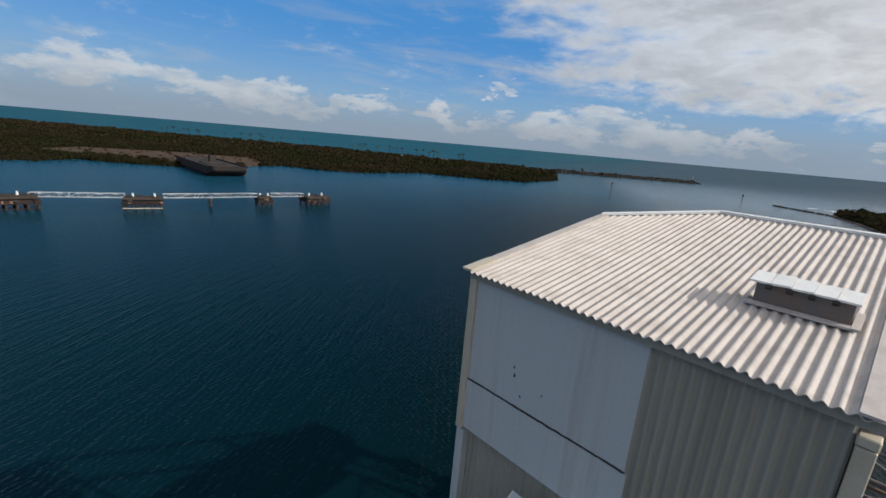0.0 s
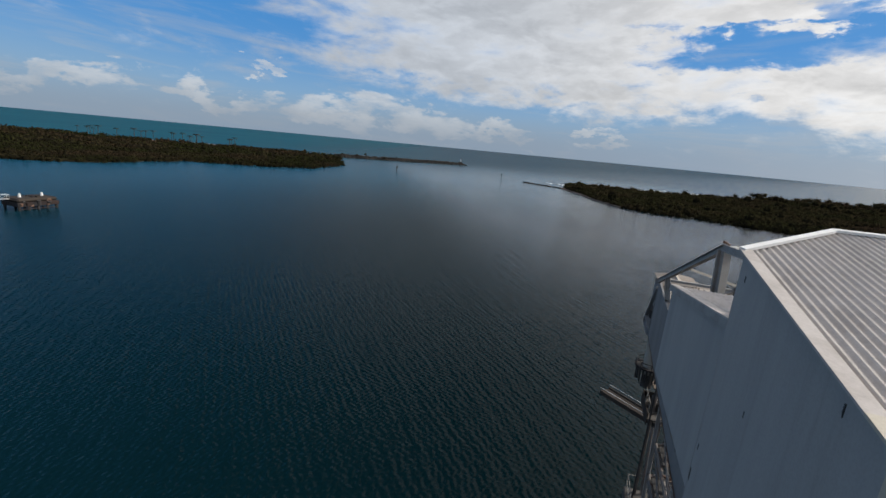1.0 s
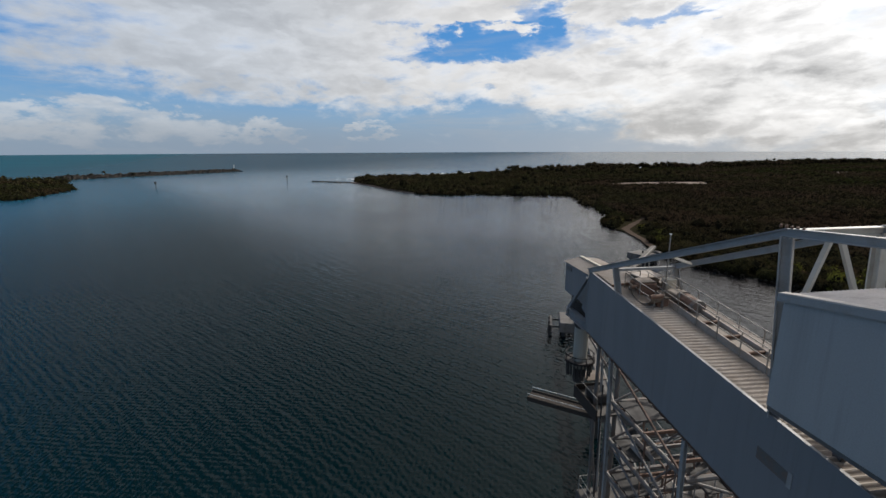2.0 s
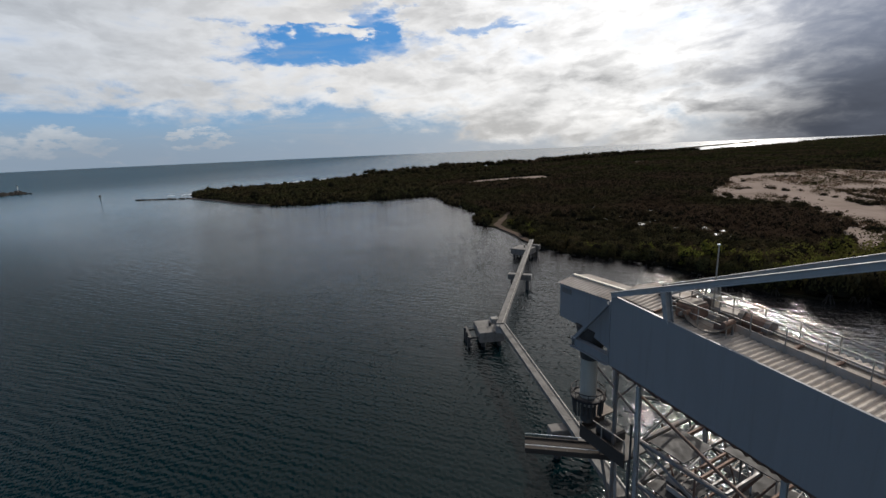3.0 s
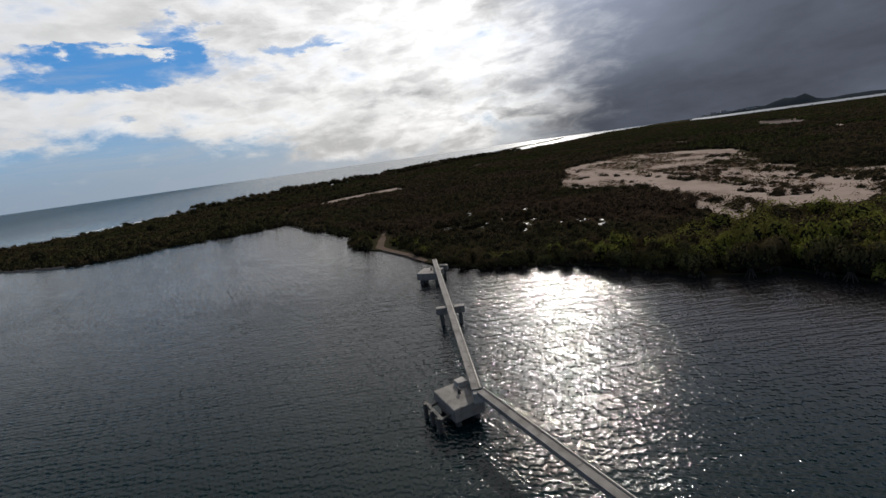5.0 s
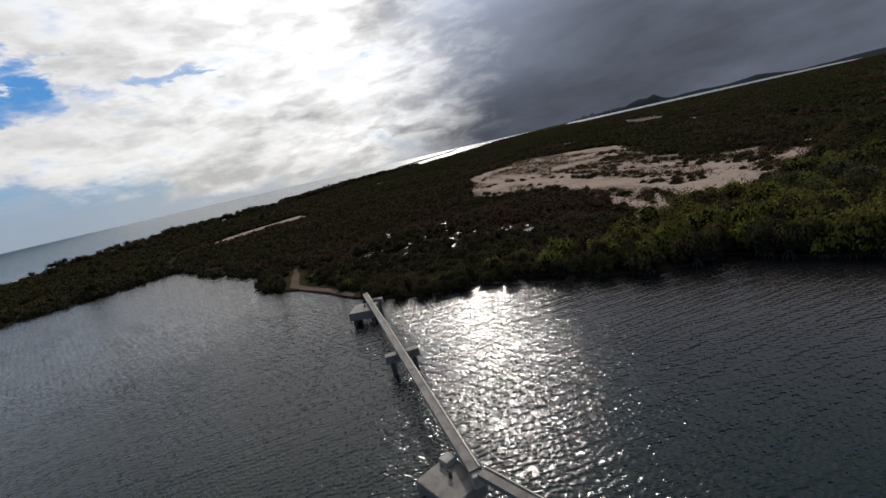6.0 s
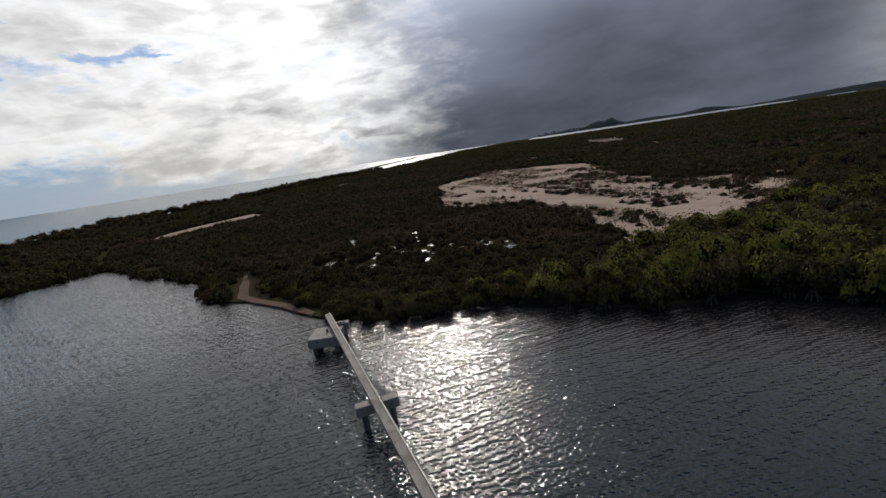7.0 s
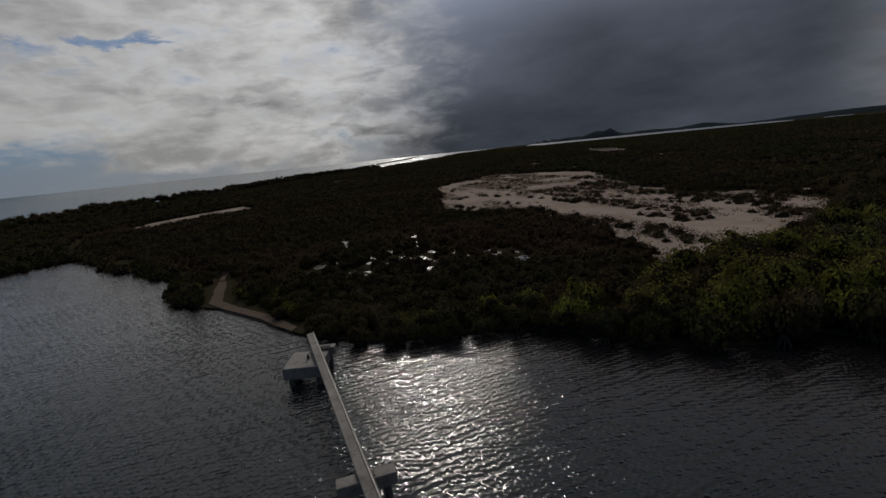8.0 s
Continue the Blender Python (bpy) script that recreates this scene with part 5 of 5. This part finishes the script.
ridge("far_hills", 3650, -2330, 900, -4300, 170, ((0.18, 0.02, 46), (0.215, 0.018, 52), (0.12, 0.05, 24), (0.3, 0.1, 22), (0.42, 0.04, 30), (0.62, 0.10, 20), (0.8, 0.12, 40), (0.95, 0.1, 44)), "low dark hills beyond the lagoon")
for k in range(26):
    t = HILL.uniform(0.02, 0.13)
    x, y = 3560 - 2750 * t, -2280 - 1970 * t
    w, hgt = HILL.uniform(8, 18), HILL.uniform(12, 34)
    ob = thing("far_building", pose(x, y, 0.4, 0, 0, HILL.uniform(0, 90)), "tiny far tower block on the skyline", "building", group="town on the skyline")
    part("wall", block(-w, w, -w * 0.6, w * 0.6, 0, hgt), CONCRETE, ob)
    part("roof", block(-w * 0.9, w * 0.9, -w * 0.5, w * 0.5, hgt, hgt + 1.5), DARK, ob)

# pale clearings far out in the marsh
salt_lines = []
# the patch at (828, -448) is a small white pond drawn in pale sand
for k, (x, y, a, c, g) in enumerate(((715, -558, 95, 11, -18), (404, -342, 46, 9, -20), (300, -157, 24, 7, 13), (828, -448, 26, 7, -20), (131, -130, 9, 4, 5), (640, -500, 150, 26, -35), (350, -205, 30, 7, -15), (455, -240, 40, 7, -25), (620, -60, 40, 8, -38))):
    g = radians(g)
    line = [(x + a * math.cos(q * 0.6283) * math.cos(g) - c * math.sin(q * 0.6283) * math.sin(g), y + a * math.cos(q * 0.6283) * math.sin(g) + c * math.sin(q * 0.6283) * math.cos(g)) for q in range(10)]
    salt_lines.append(ragged(line, 12, 7, float(k)))
    land("salt_flat", salt_lines[-1], DRYMUD if a > 100 else SAND, 0.45, 0.2, "one of the pale salt flats and ponds far out in the marsh", "ground")

# ---------------------------------------------------------------- plants
def leaves(centres, radii_, per, size, seed, flatten=0.75, low=-0.15):
    """Vertices and faces of leaf sprays over round crowns: per quads on each."""
    rs = np.random.RandomState(seed)
    k = len(centres)
    cen = np.repeat(np.asarray(centres, float), per, 0)
    rad = np.repeat(np.asarray(radii_, float), per)
    siz = np.repeat(np.broadcast_to(np.asarray(size, float), (k,)), per)
    nrm = rs.normal(size=(k * per, 3))
    nrm[:, 2] = np.abs(nrm[:, 2]) * 0.9 + low
    nrm /= np.linalg.norm(nrm, axis=1, keepdims=True) + 1e-9
    # uneven outline: lobes on every crown
    ph = np.repeat(rs.uniform(0, 6.28, (k, 3)), per, 0)
    ang = np.arctan2(nrm[:, 1], nrm[:, 0])
    lobe = 1 + 0.22 * np.sin(3 * ang + ph[:, 0]) + 0.14 * np.sin(5 * ang + ph[:, 1] + 4 * nrm[:, 2])
    dist = rad * lobe * rs.uniform(0.72, 1.05, k * per)
    pos_ = cen + nrm * dist[:, None] * (1, 1, flatten)
    face = nrm + rs.normal(size=nrm.shape) * 0.46
    face /= np.linalg.norm(face, axis=1, keepdims=True)
    a = np.cross(face, rs.normal(size=nrm.shape))
    a /= np.linalg.norm(a, axis=1, keepdims=True)
    c = np.cross(face, a)
    a *= (siz * rs.uniform(0.6, 1.3, k * per))[:, None]
    c *= (siz * rs.uniform(0.35, 0.8, k * per))[:, None]
    verts = np.stack([pos_ - a, pos_ + c * 0.9, pos_ + a, pos_ - c], 1).reshape(-1, 3)
    return verts


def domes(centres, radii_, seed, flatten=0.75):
    """Uneven inner masses of twigs and leaves, coloured dark as the crown's inner shade, as loose quads: two rings and
    a top on each crown.
    """
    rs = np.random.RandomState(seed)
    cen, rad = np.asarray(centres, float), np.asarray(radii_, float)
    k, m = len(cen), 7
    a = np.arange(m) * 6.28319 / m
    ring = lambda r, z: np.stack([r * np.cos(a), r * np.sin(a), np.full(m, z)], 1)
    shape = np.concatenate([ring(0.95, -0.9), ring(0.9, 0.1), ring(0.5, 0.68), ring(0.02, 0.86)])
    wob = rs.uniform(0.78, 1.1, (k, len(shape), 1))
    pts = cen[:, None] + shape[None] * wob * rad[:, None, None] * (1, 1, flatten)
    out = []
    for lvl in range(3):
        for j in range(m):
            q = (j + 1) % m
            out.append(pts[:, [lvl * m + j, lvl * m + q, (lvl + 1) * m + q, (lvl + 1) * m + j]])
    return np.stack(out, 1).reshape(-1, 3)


def leaf_mesh(name, verts, mat, core=0):
    """Loose quads as one mesh; the last core of them get the dark colour for shade inside crowns."""
    me = bpy.data.meshes.new(name)
    q = len(verts) // 4
    me.vertices.add(q * 4)
    me.vertices.foreach_set("co", np.ascontiguousarray(verts, np.float32).ravel())
    me.loops.add(q * 4)
    me.loops.foreach_set("vertex_index", np.arange(q * 4, dtype=np.int32))
    me.polygons.add(q)
    me.polygons.foreach_set("loop_start", np.arange(0, q * 4, 4, dtype=np.int32))
    me.polygons.foreach_set("loop_total", np.full(q, 4, np.int32))
    me.materials.append(mat)
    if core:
        me.materials.append(CROWN_SHADE)
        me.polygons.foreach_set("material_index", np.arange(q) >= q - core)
    me.update()
    me.validate()
    return me


crowns, trunks = [], []
for k in range(6):
    rs = np.random.RandomState(50 + k)
    cs = [(0, 0, 0.62)] + [(rs.uniform(-0.62, 0.62), rs.uniform(-0.62, 0.62), rs.uniform(0.35, 0.85)) for _ in range(8)]
    rr = [0.55] + [rs.uniform(0.26, 0.46) for _ in range(8)]
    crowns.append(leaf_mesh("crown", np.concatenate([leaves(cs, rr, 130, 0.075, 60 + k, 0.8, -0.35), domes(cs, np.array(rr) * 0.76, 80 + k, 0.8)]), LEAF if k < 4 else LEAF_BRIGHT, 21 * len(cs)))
    bm = bmesh.new()
    for j in range(7):
        a = j * 0.9 + k
        tube((0.34 * math.cos(a), 0.34 * math.sin(a), -0.12), (0.06 * math.cos(a), 0.06 * math.sin(a), 0.30), 0.022, 5, bm, 0.016)
    tube((0, 0, 0.22), (0.04, 0.02, 0.7), 0.05, 6, bm, 0.03)
    for j in range(4):
        a = j * 1.6 + k
        tube((0.02, 0.01, 0.5), (0.4 * math.cos(a), 0.4 * math.sin(a), 0.75), 0.03, 5, bm, 0.012)
    trunks.append(finish("trunk", bm, BARK))

TREE = np.random.RandomState(77)
front = [(162, 55), (148, 56), (141, 51), (135, 43), (124, 36.5), (112, 32), (103, 24), (99, 13.5), (94.5, 4.5), (86.5, -1.5), (79.5, -7.5), (76.5, -14.5), (77.5, -20), (66.5, -25.5), (50, -33), (34, -40)]
spots = []
for (x0, y0), (x1, y1) in zip(front, front[1:]):
    l = math.hypot(x1 - x0, y1 - y0)
    nx_, ny_ = -(y1 - y0) / l, (x1 - x0) / l
    for row in range(4):
        for k in range(max(1, int(l / 2.6))):
            f = (k + TREE.rand()) / max(1, int(l / 2.6))
            o = row * 2.3 - 1.3 + TREE.uniform(-0.7, 0.7)
            spots.append((x0 + (x1 - x0) * f + nx_ * o, y0 + (y1 - y0) * f + ny_ * o, row))
TRACK = [(164, 50), (148, 51.5), (138, 52.5), (131, 46), (112, 36), (114, 34), (132, 41.5), (148, 44.5), (164, 46)]
POND = np.array([(x, y, r) for x, y, r in puddles])


def tree(x, y, r, hgt, k):
    ob = thing("mangrove_tree", pose(x, y, -0.25, 0, 0, TREE.uniform(0, 360)), "dense dark green mangrove with arching roots at the shore" if k < 4 else "yellow-green mangrove coloured as sunlit, with arching roots at the shore", "tree", group="shore mangroves")
    ob.scale = (r, r, hgt)
    part("crown", crowns[k], None, ob)
    part("trunk", trunks[k], None, ob)


made = 0
for x, y, row in spots:
    if made >= 290 or bool(inside([x], [y], TRACK)[0]):
        continue
    right = min(1.0, max(0.0, (12 - y) / 30))                # taller towards the inner basin
    r = TREE.uniform(1.5, 2.4) * (1 + 0.5 * right)
    hgt = r * TREE.uniform(1.15, 1.5) * (0.85 if y > 30 else 1.0) * (1 + 0.35 * right)
    k = int(TREE.randint(0, 4)) if TREE.rand() > 0.12 + 0.5 * right * (row > 0) else int(TREE.randint(4, 6))
    tree(x, y, r, hgt, k)
    made += 1


def grow(name, poly, box, step, radius, height, per, size, seed, mat, label, skip=(), keep=None, lift=0.3, dense=True, flatten=0.75, low=-0.1):
    """One joined sheet of scrub crowns scattered over an area."""
    rs = np.random.RandomState(seed)
    x0, x1, y0, y1 = box
    gx, gy = np.meshgrid(np.arange(x0, x1, step), np.arange(y0, y1, step))
    x = gx.ravel() + rs.uniform(-0.6, 0.6, gx.size) * step
    y = gy.ravel() + rs.uniform(-0.6, 0.6, gx.size) * step
    ok = inside(x, y, poly)
    for s in skip:
        ok &= ~inside(x, y, s)
    if keep is not None:
        ok &= keep(x, y, rs)
    x, y = x[ok], y[ok]
    big_ = np.array([noise.noise((a * 0.03, b2 * 0.03, 4.0)) for a, b2 in zip(x, y)])
    r = rs.uniform(*radius, len(x)) * (1 + 0.3 * big_)
    hh = rs.uniform(*height, len(x)) * (1 + 0.45 * big_)
    c3 = np.stack([x, y, np.maximum(hh - r * 0.93 * flatten, lift)], 1)
    v = leaves(c3, r, per, size, seed + 1, flatten, low)
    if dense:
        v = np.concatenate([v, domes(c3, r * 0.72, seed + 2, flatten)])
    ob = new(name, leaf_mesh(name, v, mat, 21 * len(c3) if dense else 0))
    return tagged(ob, label, "scrub", kind="stuff")


def off_ponds(x, y, rs):
    ok = np.ones(len(x), bool)
    for px, py, pr in POND:
        ok &= (x - px) ** 2 + (y - py) ** 2 > (pr * 1.7) ** 2
    return ok


INNER = ragged([(164, 55), (150, 47), (132, 39), (112, 30), (102, 20), (98, 8), (88, -6), (80, -18), (62, -30), (40, -40), (40, -140), (400, -140), (400, 60), (330, 120), (250, 105), (218, 86), (196, 73)], 20, 0, 0.0)
OPEN = salt_lines + [flat_line, TRACK, [(316, 107), (345, 98), (386, 50), (350, 40), (330, 64), (311, 86)]]
grow("mangrove_scrub", INNER, (40, 215, -75, 75), 2.1, (0.9, 2.2), (1.4, 3.2), 64, 0.24, 100, SCRUB, "dense low brown-green mangrove scrub", OPEN, off_ponds)
grow("tall_scrub", [(94, 0), (98, -18), (96, -40), (100, -66), (110, -95), (130, -130), (120, -160), (40, -140), (34, -42), (66, -27), (80, -20), (82, -8)], (30, 135, -160, 5), 3.9, (2.3, 3.9), (3.4, 6.0), 250, 0.27, 110, LEAF, "taller green thicket behind the basin shore", [flat_line], low=-0.4)
grow("tall_scrub", [(90, -4), (97, -16), (97, -34), (101, -62), (94, -84), (50, -80), (52, -36), (68, -28), (80, -22), (82, -9)], (40, 100, -86, 0), 5.4, (2.2, 3.6), (4.8, 7.0), 360, 0.26, 112, LEAF_BRIGHT, "yellow-green tree tops in the thicket", (), lambda x, y, rs: rs.rand(len(x)) < 0.55, low=-0.4)
grow("tall_scrub", [(84, -38), (92, -48), (90, -66), (74, -62)], (72, 94, -68, -36), 6.5, (2.4, 3.4), (6.0, 7.6), 360, 0.24, 114, SILVER, "silvery grey-green tree tops in the thicket", (), lambda x, y, rs: rs.rand(len(x)) < 0.6, low=-0.4)
grow("mangrove_scrub", [(98, -60), (215, -60), (215, -150), (330, -195), (96, -195)], (96, 330, -195, -74), 2.9, (1.3, 2.7), (1.4, 3.0), 40, 0.28, 116, SCRUB, "dense low brown-green mangrove scrub", OPEN)
grow("mangrove_scrub", INNER, (215, 400, -140, 120), 3.2, (1.6, 3.2), (1.6, 3.4), 30, 0.38, 120, SCRUB, "dense low brown-green mangrove scrub", OPEN)
POINT = ragged([(236, 270), (224, 236), (207, 204), (198, 176), (200, 160), (214, 148), (222, 120), (237, 100), (260, 112), (330, 122), (420, 60), (560, 150), (494, 212), (413, 247), (349, 259), (299, 297), (262, 297)], 10, 0, 0.0)
grow("point_scrub", POINT, (190, 570, 60, 300), 3.6, (1.8, 3.0), (2.2, 4.2), 26, 0.42, 130, LEAF, "green scrub on the sandy point", OPEN)
def fringe(name, line, gap, radius, height, per, size, seed, mat, label):
    """Scrub hanging over a shoreline."""
    rs = np.random.RandomState(seed)
    c3, r3 = [], []
    for (x0, y0), (x1, y1) in zip(line, line[1:]):
        for k in range(max(1, int(math.hypot(x1 - x0, y1 - y0) / gap))):
            f = rs.rand()
            r = rs.uniform(*radius)
            c3.append((x0 + (x1 - x0) * f + rs.normal() * 0.9, y0 + (y1 - y0) * f + rs.normal() * 0.9, rs.uniform(*height) - r * 0.6))
            r3.append(r)
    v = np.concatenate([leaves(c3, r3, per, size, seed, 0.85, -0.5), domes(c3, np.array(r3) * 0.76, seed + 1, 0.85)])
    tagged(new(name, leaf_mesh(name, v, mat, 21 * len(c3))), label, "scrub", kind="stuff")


fringe("shore_scrub", [(237, 268), (224, 236), (206, 204), (196, 175), (197, 158), (211, 146), (220, 120), (235, 98), (216, 88), (194, 76), (175, 63), (161, 54)], 1.0, (1.2, 2.4), (1.4, 2.6), 40, 0.32, 300, LEAF, "mangrove fringe hanging over the water")
fringe("shore_scrub", [(138.5, 51.5), (141, 53.0), (145, 53), (149, 52.5)], 0.7, (1.0, 1.7), (1.4, 2.8), 60, 0.2, 302, LEAF, "rounded mangrove bush at the end of the landing")
fringe("shore_scrub", ISLAND[:13], 2.0, (1.0, 2.4), (0.9, 2.5), 26, 0.4, 304, ISLE, "dark scrub fringe on the island shore")
COAST = [(425, 246), (494, 215), (575, 180), (670, 95), (950, -50), (1080, -200), (1060, -230), (925, -85), (650, 70), (560, 155), (480, 196), (420, 226)]
grow("coast_trees", COAST, (330, 1090, -240, 270), 5.0, (2.4, 4.6), (4.5, 9.0), 26, 0.75, 140, SCRUB, "dark line of shore trees along the open sea")
WIDE = [(400, 60), (420, 60), (560, 150), (650, 70), (925, -85), (1060, -230), (1060, -900), (150, -900), (-100, -500), (-60, -100), (40, -60), (40, -140), (400, -140)]
far_open = lambda x, y, rs: np.array([noise.noise((a * 0.006, b2 * 0.012, 9.0)) for a, b2 in zip(x, y)]) < 0.62
# the darker leaf colour puts the rain cloud's shade on the far marsh
grow("far_scrub", WIDE, (-100, 1060, -500, 150), 7.5, (3.6, 7.0), (1.6, 3.6), 16, 1.1, 150, ISLE, "far flat mangrove marsh darkened for cloud shade", [flat_line] + salt_lines, far_open, flatten=0.32)
grow("far_scrub", [(150, -480), (1060, -480), (1060, -230), (1700, -640), (2600, -1150), (1500, -2200), (-300, -1500)], (-300, 2600, -2200, -230), 22.0, (11, 20), (2.0, 4.0), 14, 2.6, 160, ISLE, "far flat mangrove marsh darkened for cloud shade", salt_lines, far_open, flatten=0.15)
# scattered low tufts on the sand flat
tuft = lambda x, y, rs: (np.array([noise.noise((a * 0.035 + 5, b2 * 0.07, 2.0)) for a, b2 in zip(x, y)]) > 0.10 - 0.25 * (y < -82)) | (rs.rand(len(x)) < 0.02)
grow("sand_tufts", flat_line, (100, 390, -150, -25), 2.6, (0.9, 2.2), (0.6, 1.5), 30, 0.24, 170, TUFT, "low rusty brown tufts on the sand", (), tuft, 0.25, False)

CLEARING = [(-250, 292), (-205, 318), (-150, 326), (-124, 298), (-116, 268), (-124, 256), (-146, 250), (-172, 256), (-205, 250), (-240, 254)]
grow("island_scrub", island_line, (-420, 130, 190, 420), 3.3, (1.3, 2.9), (1.3, 3.0), 22, 0.42, 180, ISLE, "dark scrub on the barrier island", [CLEARING], lambda x, y, rs: np.array([noise.noise((a * 0.05, b2 * 0.08, 3.0)) for a, b2 in zip(x, y)]) < 0.30)
grow("shore_trees", POINT, (200, 570, 60, 300), 9.0, (2.4, 4.6), (4.5, 7.5), 60, 0.5, 142, LEAF, "taller rounded trees standing above the point's scrub", OPEN, lambda x, y, rs: rs.rand(len(x)) < 0.05 + 0.35 * (x > 410))
clump = lambda x, y, rs: (np.array([noise.noise((a * 0.055 + 1, b2 * 0.11, 7.0)) for a, b2 in zip(x, y)]) > np.where(x < 150, 0.08, np.where((x < 235) & (y < -72), 0.0, 0.42))) & (rs.rand(len(x)) < 0.8)
grow("sand_scrub", flat_line, (100, 390, -150, -25), 2.8, (1.2, 2.6), (0.9, 2.1), 46, 0.26, 174, SCRUB, "dark low bushes spreading over the sand", (), clump, 0.2)
grow("island_scrub", CLEARING, (-250, -110, 240, 330), 5.0, (1.0, 2.4), (0.8, 2.0), 26, 0.36, 184, TUFT, "scattered brown bushes on the clearing", (), lambda x, y, rs: rs.rand(len(x)) < 0.22)
grow("island_scrub", island_line, (-1100, 140, 420, 760), 8.0, (4.0, 7.5), (2.2, 4.2), 14, 1.2, 190, ISLE, "dark scrub on the barrier island", flatten=0.4)
grow("breakwater_scrub", [(112, 520), (215, 530), (215, 545), (112, 545)], (112, 216, 518, 546), 7.0, (1.4, 2.6), (3.5, 6.0), 24, 0.4, 200, SCRUB, "few shrubs on the breakwater", (), lambda x, y, rs: rs.rand(len(x)) < 0.45)

# palms along the island's sea side
PALM = np.random.RandomState(15)
fv = []
for j in range(15):
    a, droop = j * 0.42, 0.5 + 0.35 * ((j * 7) % 3)
    for s in range(4):
        r0, r1 = s * 0.75, (s + 1) * 0.75
        z0, z1 = 0.5 * r0 - droop * 0.22 * r0 * r0, 0.5 * r1 - droop * 0.22 * r1 * r1
        w0, w1 = 0.5 * (1 - s / 5), 0.5 * (1 - (s + 1) / 5)
        ca, sa = math.cos(a), math.sin(a)
        fv += [(r0 * ca - w0 * sa, r0 * sa + w0 * ca, z0), (r0 * ca + w0 * sa, r0 * sa - w0 * ca, z0 - 0.1), (r1 * ca + w1 * sa, r1 * sa - w1 * ca, z1 - 0.1), (r1 * ca - w1 * sa, r1 * sa + w1 * ca, z1)]
palm_crown = leaf_mesh("fronds", np.array(fv), SCRUB)
palm_trunk = finish("trunk", tube((0, 0, -7.5), (0, 0, 0.1), 0.26, 6, r2=0.15), BARK)
for k in range(40):
    t = PALM.rand()
    x = -440 + 400 * t + PALM.normal() * 6 if k < 30 else PALM.uniform(-60, 20)
    y = 705 - 80 * max(0.0, (x + 200) / 220) + PALM.normal() * 8 if x > -200 else 690 + PALM.normal() * 12
    sc = PALM.uniform(0.9, 1.45)
    ob = thing("palm_tree", pose(x, y, 7.0 * sc, 0, 0, PALM.uniform(0, 360)), "slim dark coconut palm on the far beach", "tree", group="palms on the beach")
    ob.scale = (sc, sc, sc)
    part("fronds", palm_crown, None, ob)
    part("trunk", palm_trunk, None, ob)

# surf along the point
SURF = np.random.RandomState(31)
sv, sf = [], []
for x0, y0, x1, y1, k in ((262, 306, 352, 268, 60), (318, 300, 385, 284, 110), (385, 284, 450, 262, 60), (350, 270, 415, 258, 20), (-560, 705, -180, 688, 50), (-60, 625, 85, 592, 40)):
    for _ in range(k):
        t = SURF.rand()
        x, y = x0 + (x1 - x0) * t + SURF.normal() * 2, y0 + (y1 - y0) * t + abs(SURF.normal()) * 5
        l, w = SURF.uniform(2, 9), SURF.uniform(0.4, 1.5)
        d = Vector((x1 - x0, y1 - y0)).normalized()
        n0 = len(sv)
        for a in range(6):
            ca, sa = math.cos(a * 1.0472) * l * SURF.uniform(0.7, 1.1), math.sin(a * 1.0472) * w
            sv.append((x + d.x * ca - d.y * sa, y + d.y * ca + d.x * sa, 0.06))
        sf.append(tuple(range(n0, n0 + 6)))
sheet_object("surf", sv, sf, FOAM, "thin white surf along the beach", "surf", "stuff")
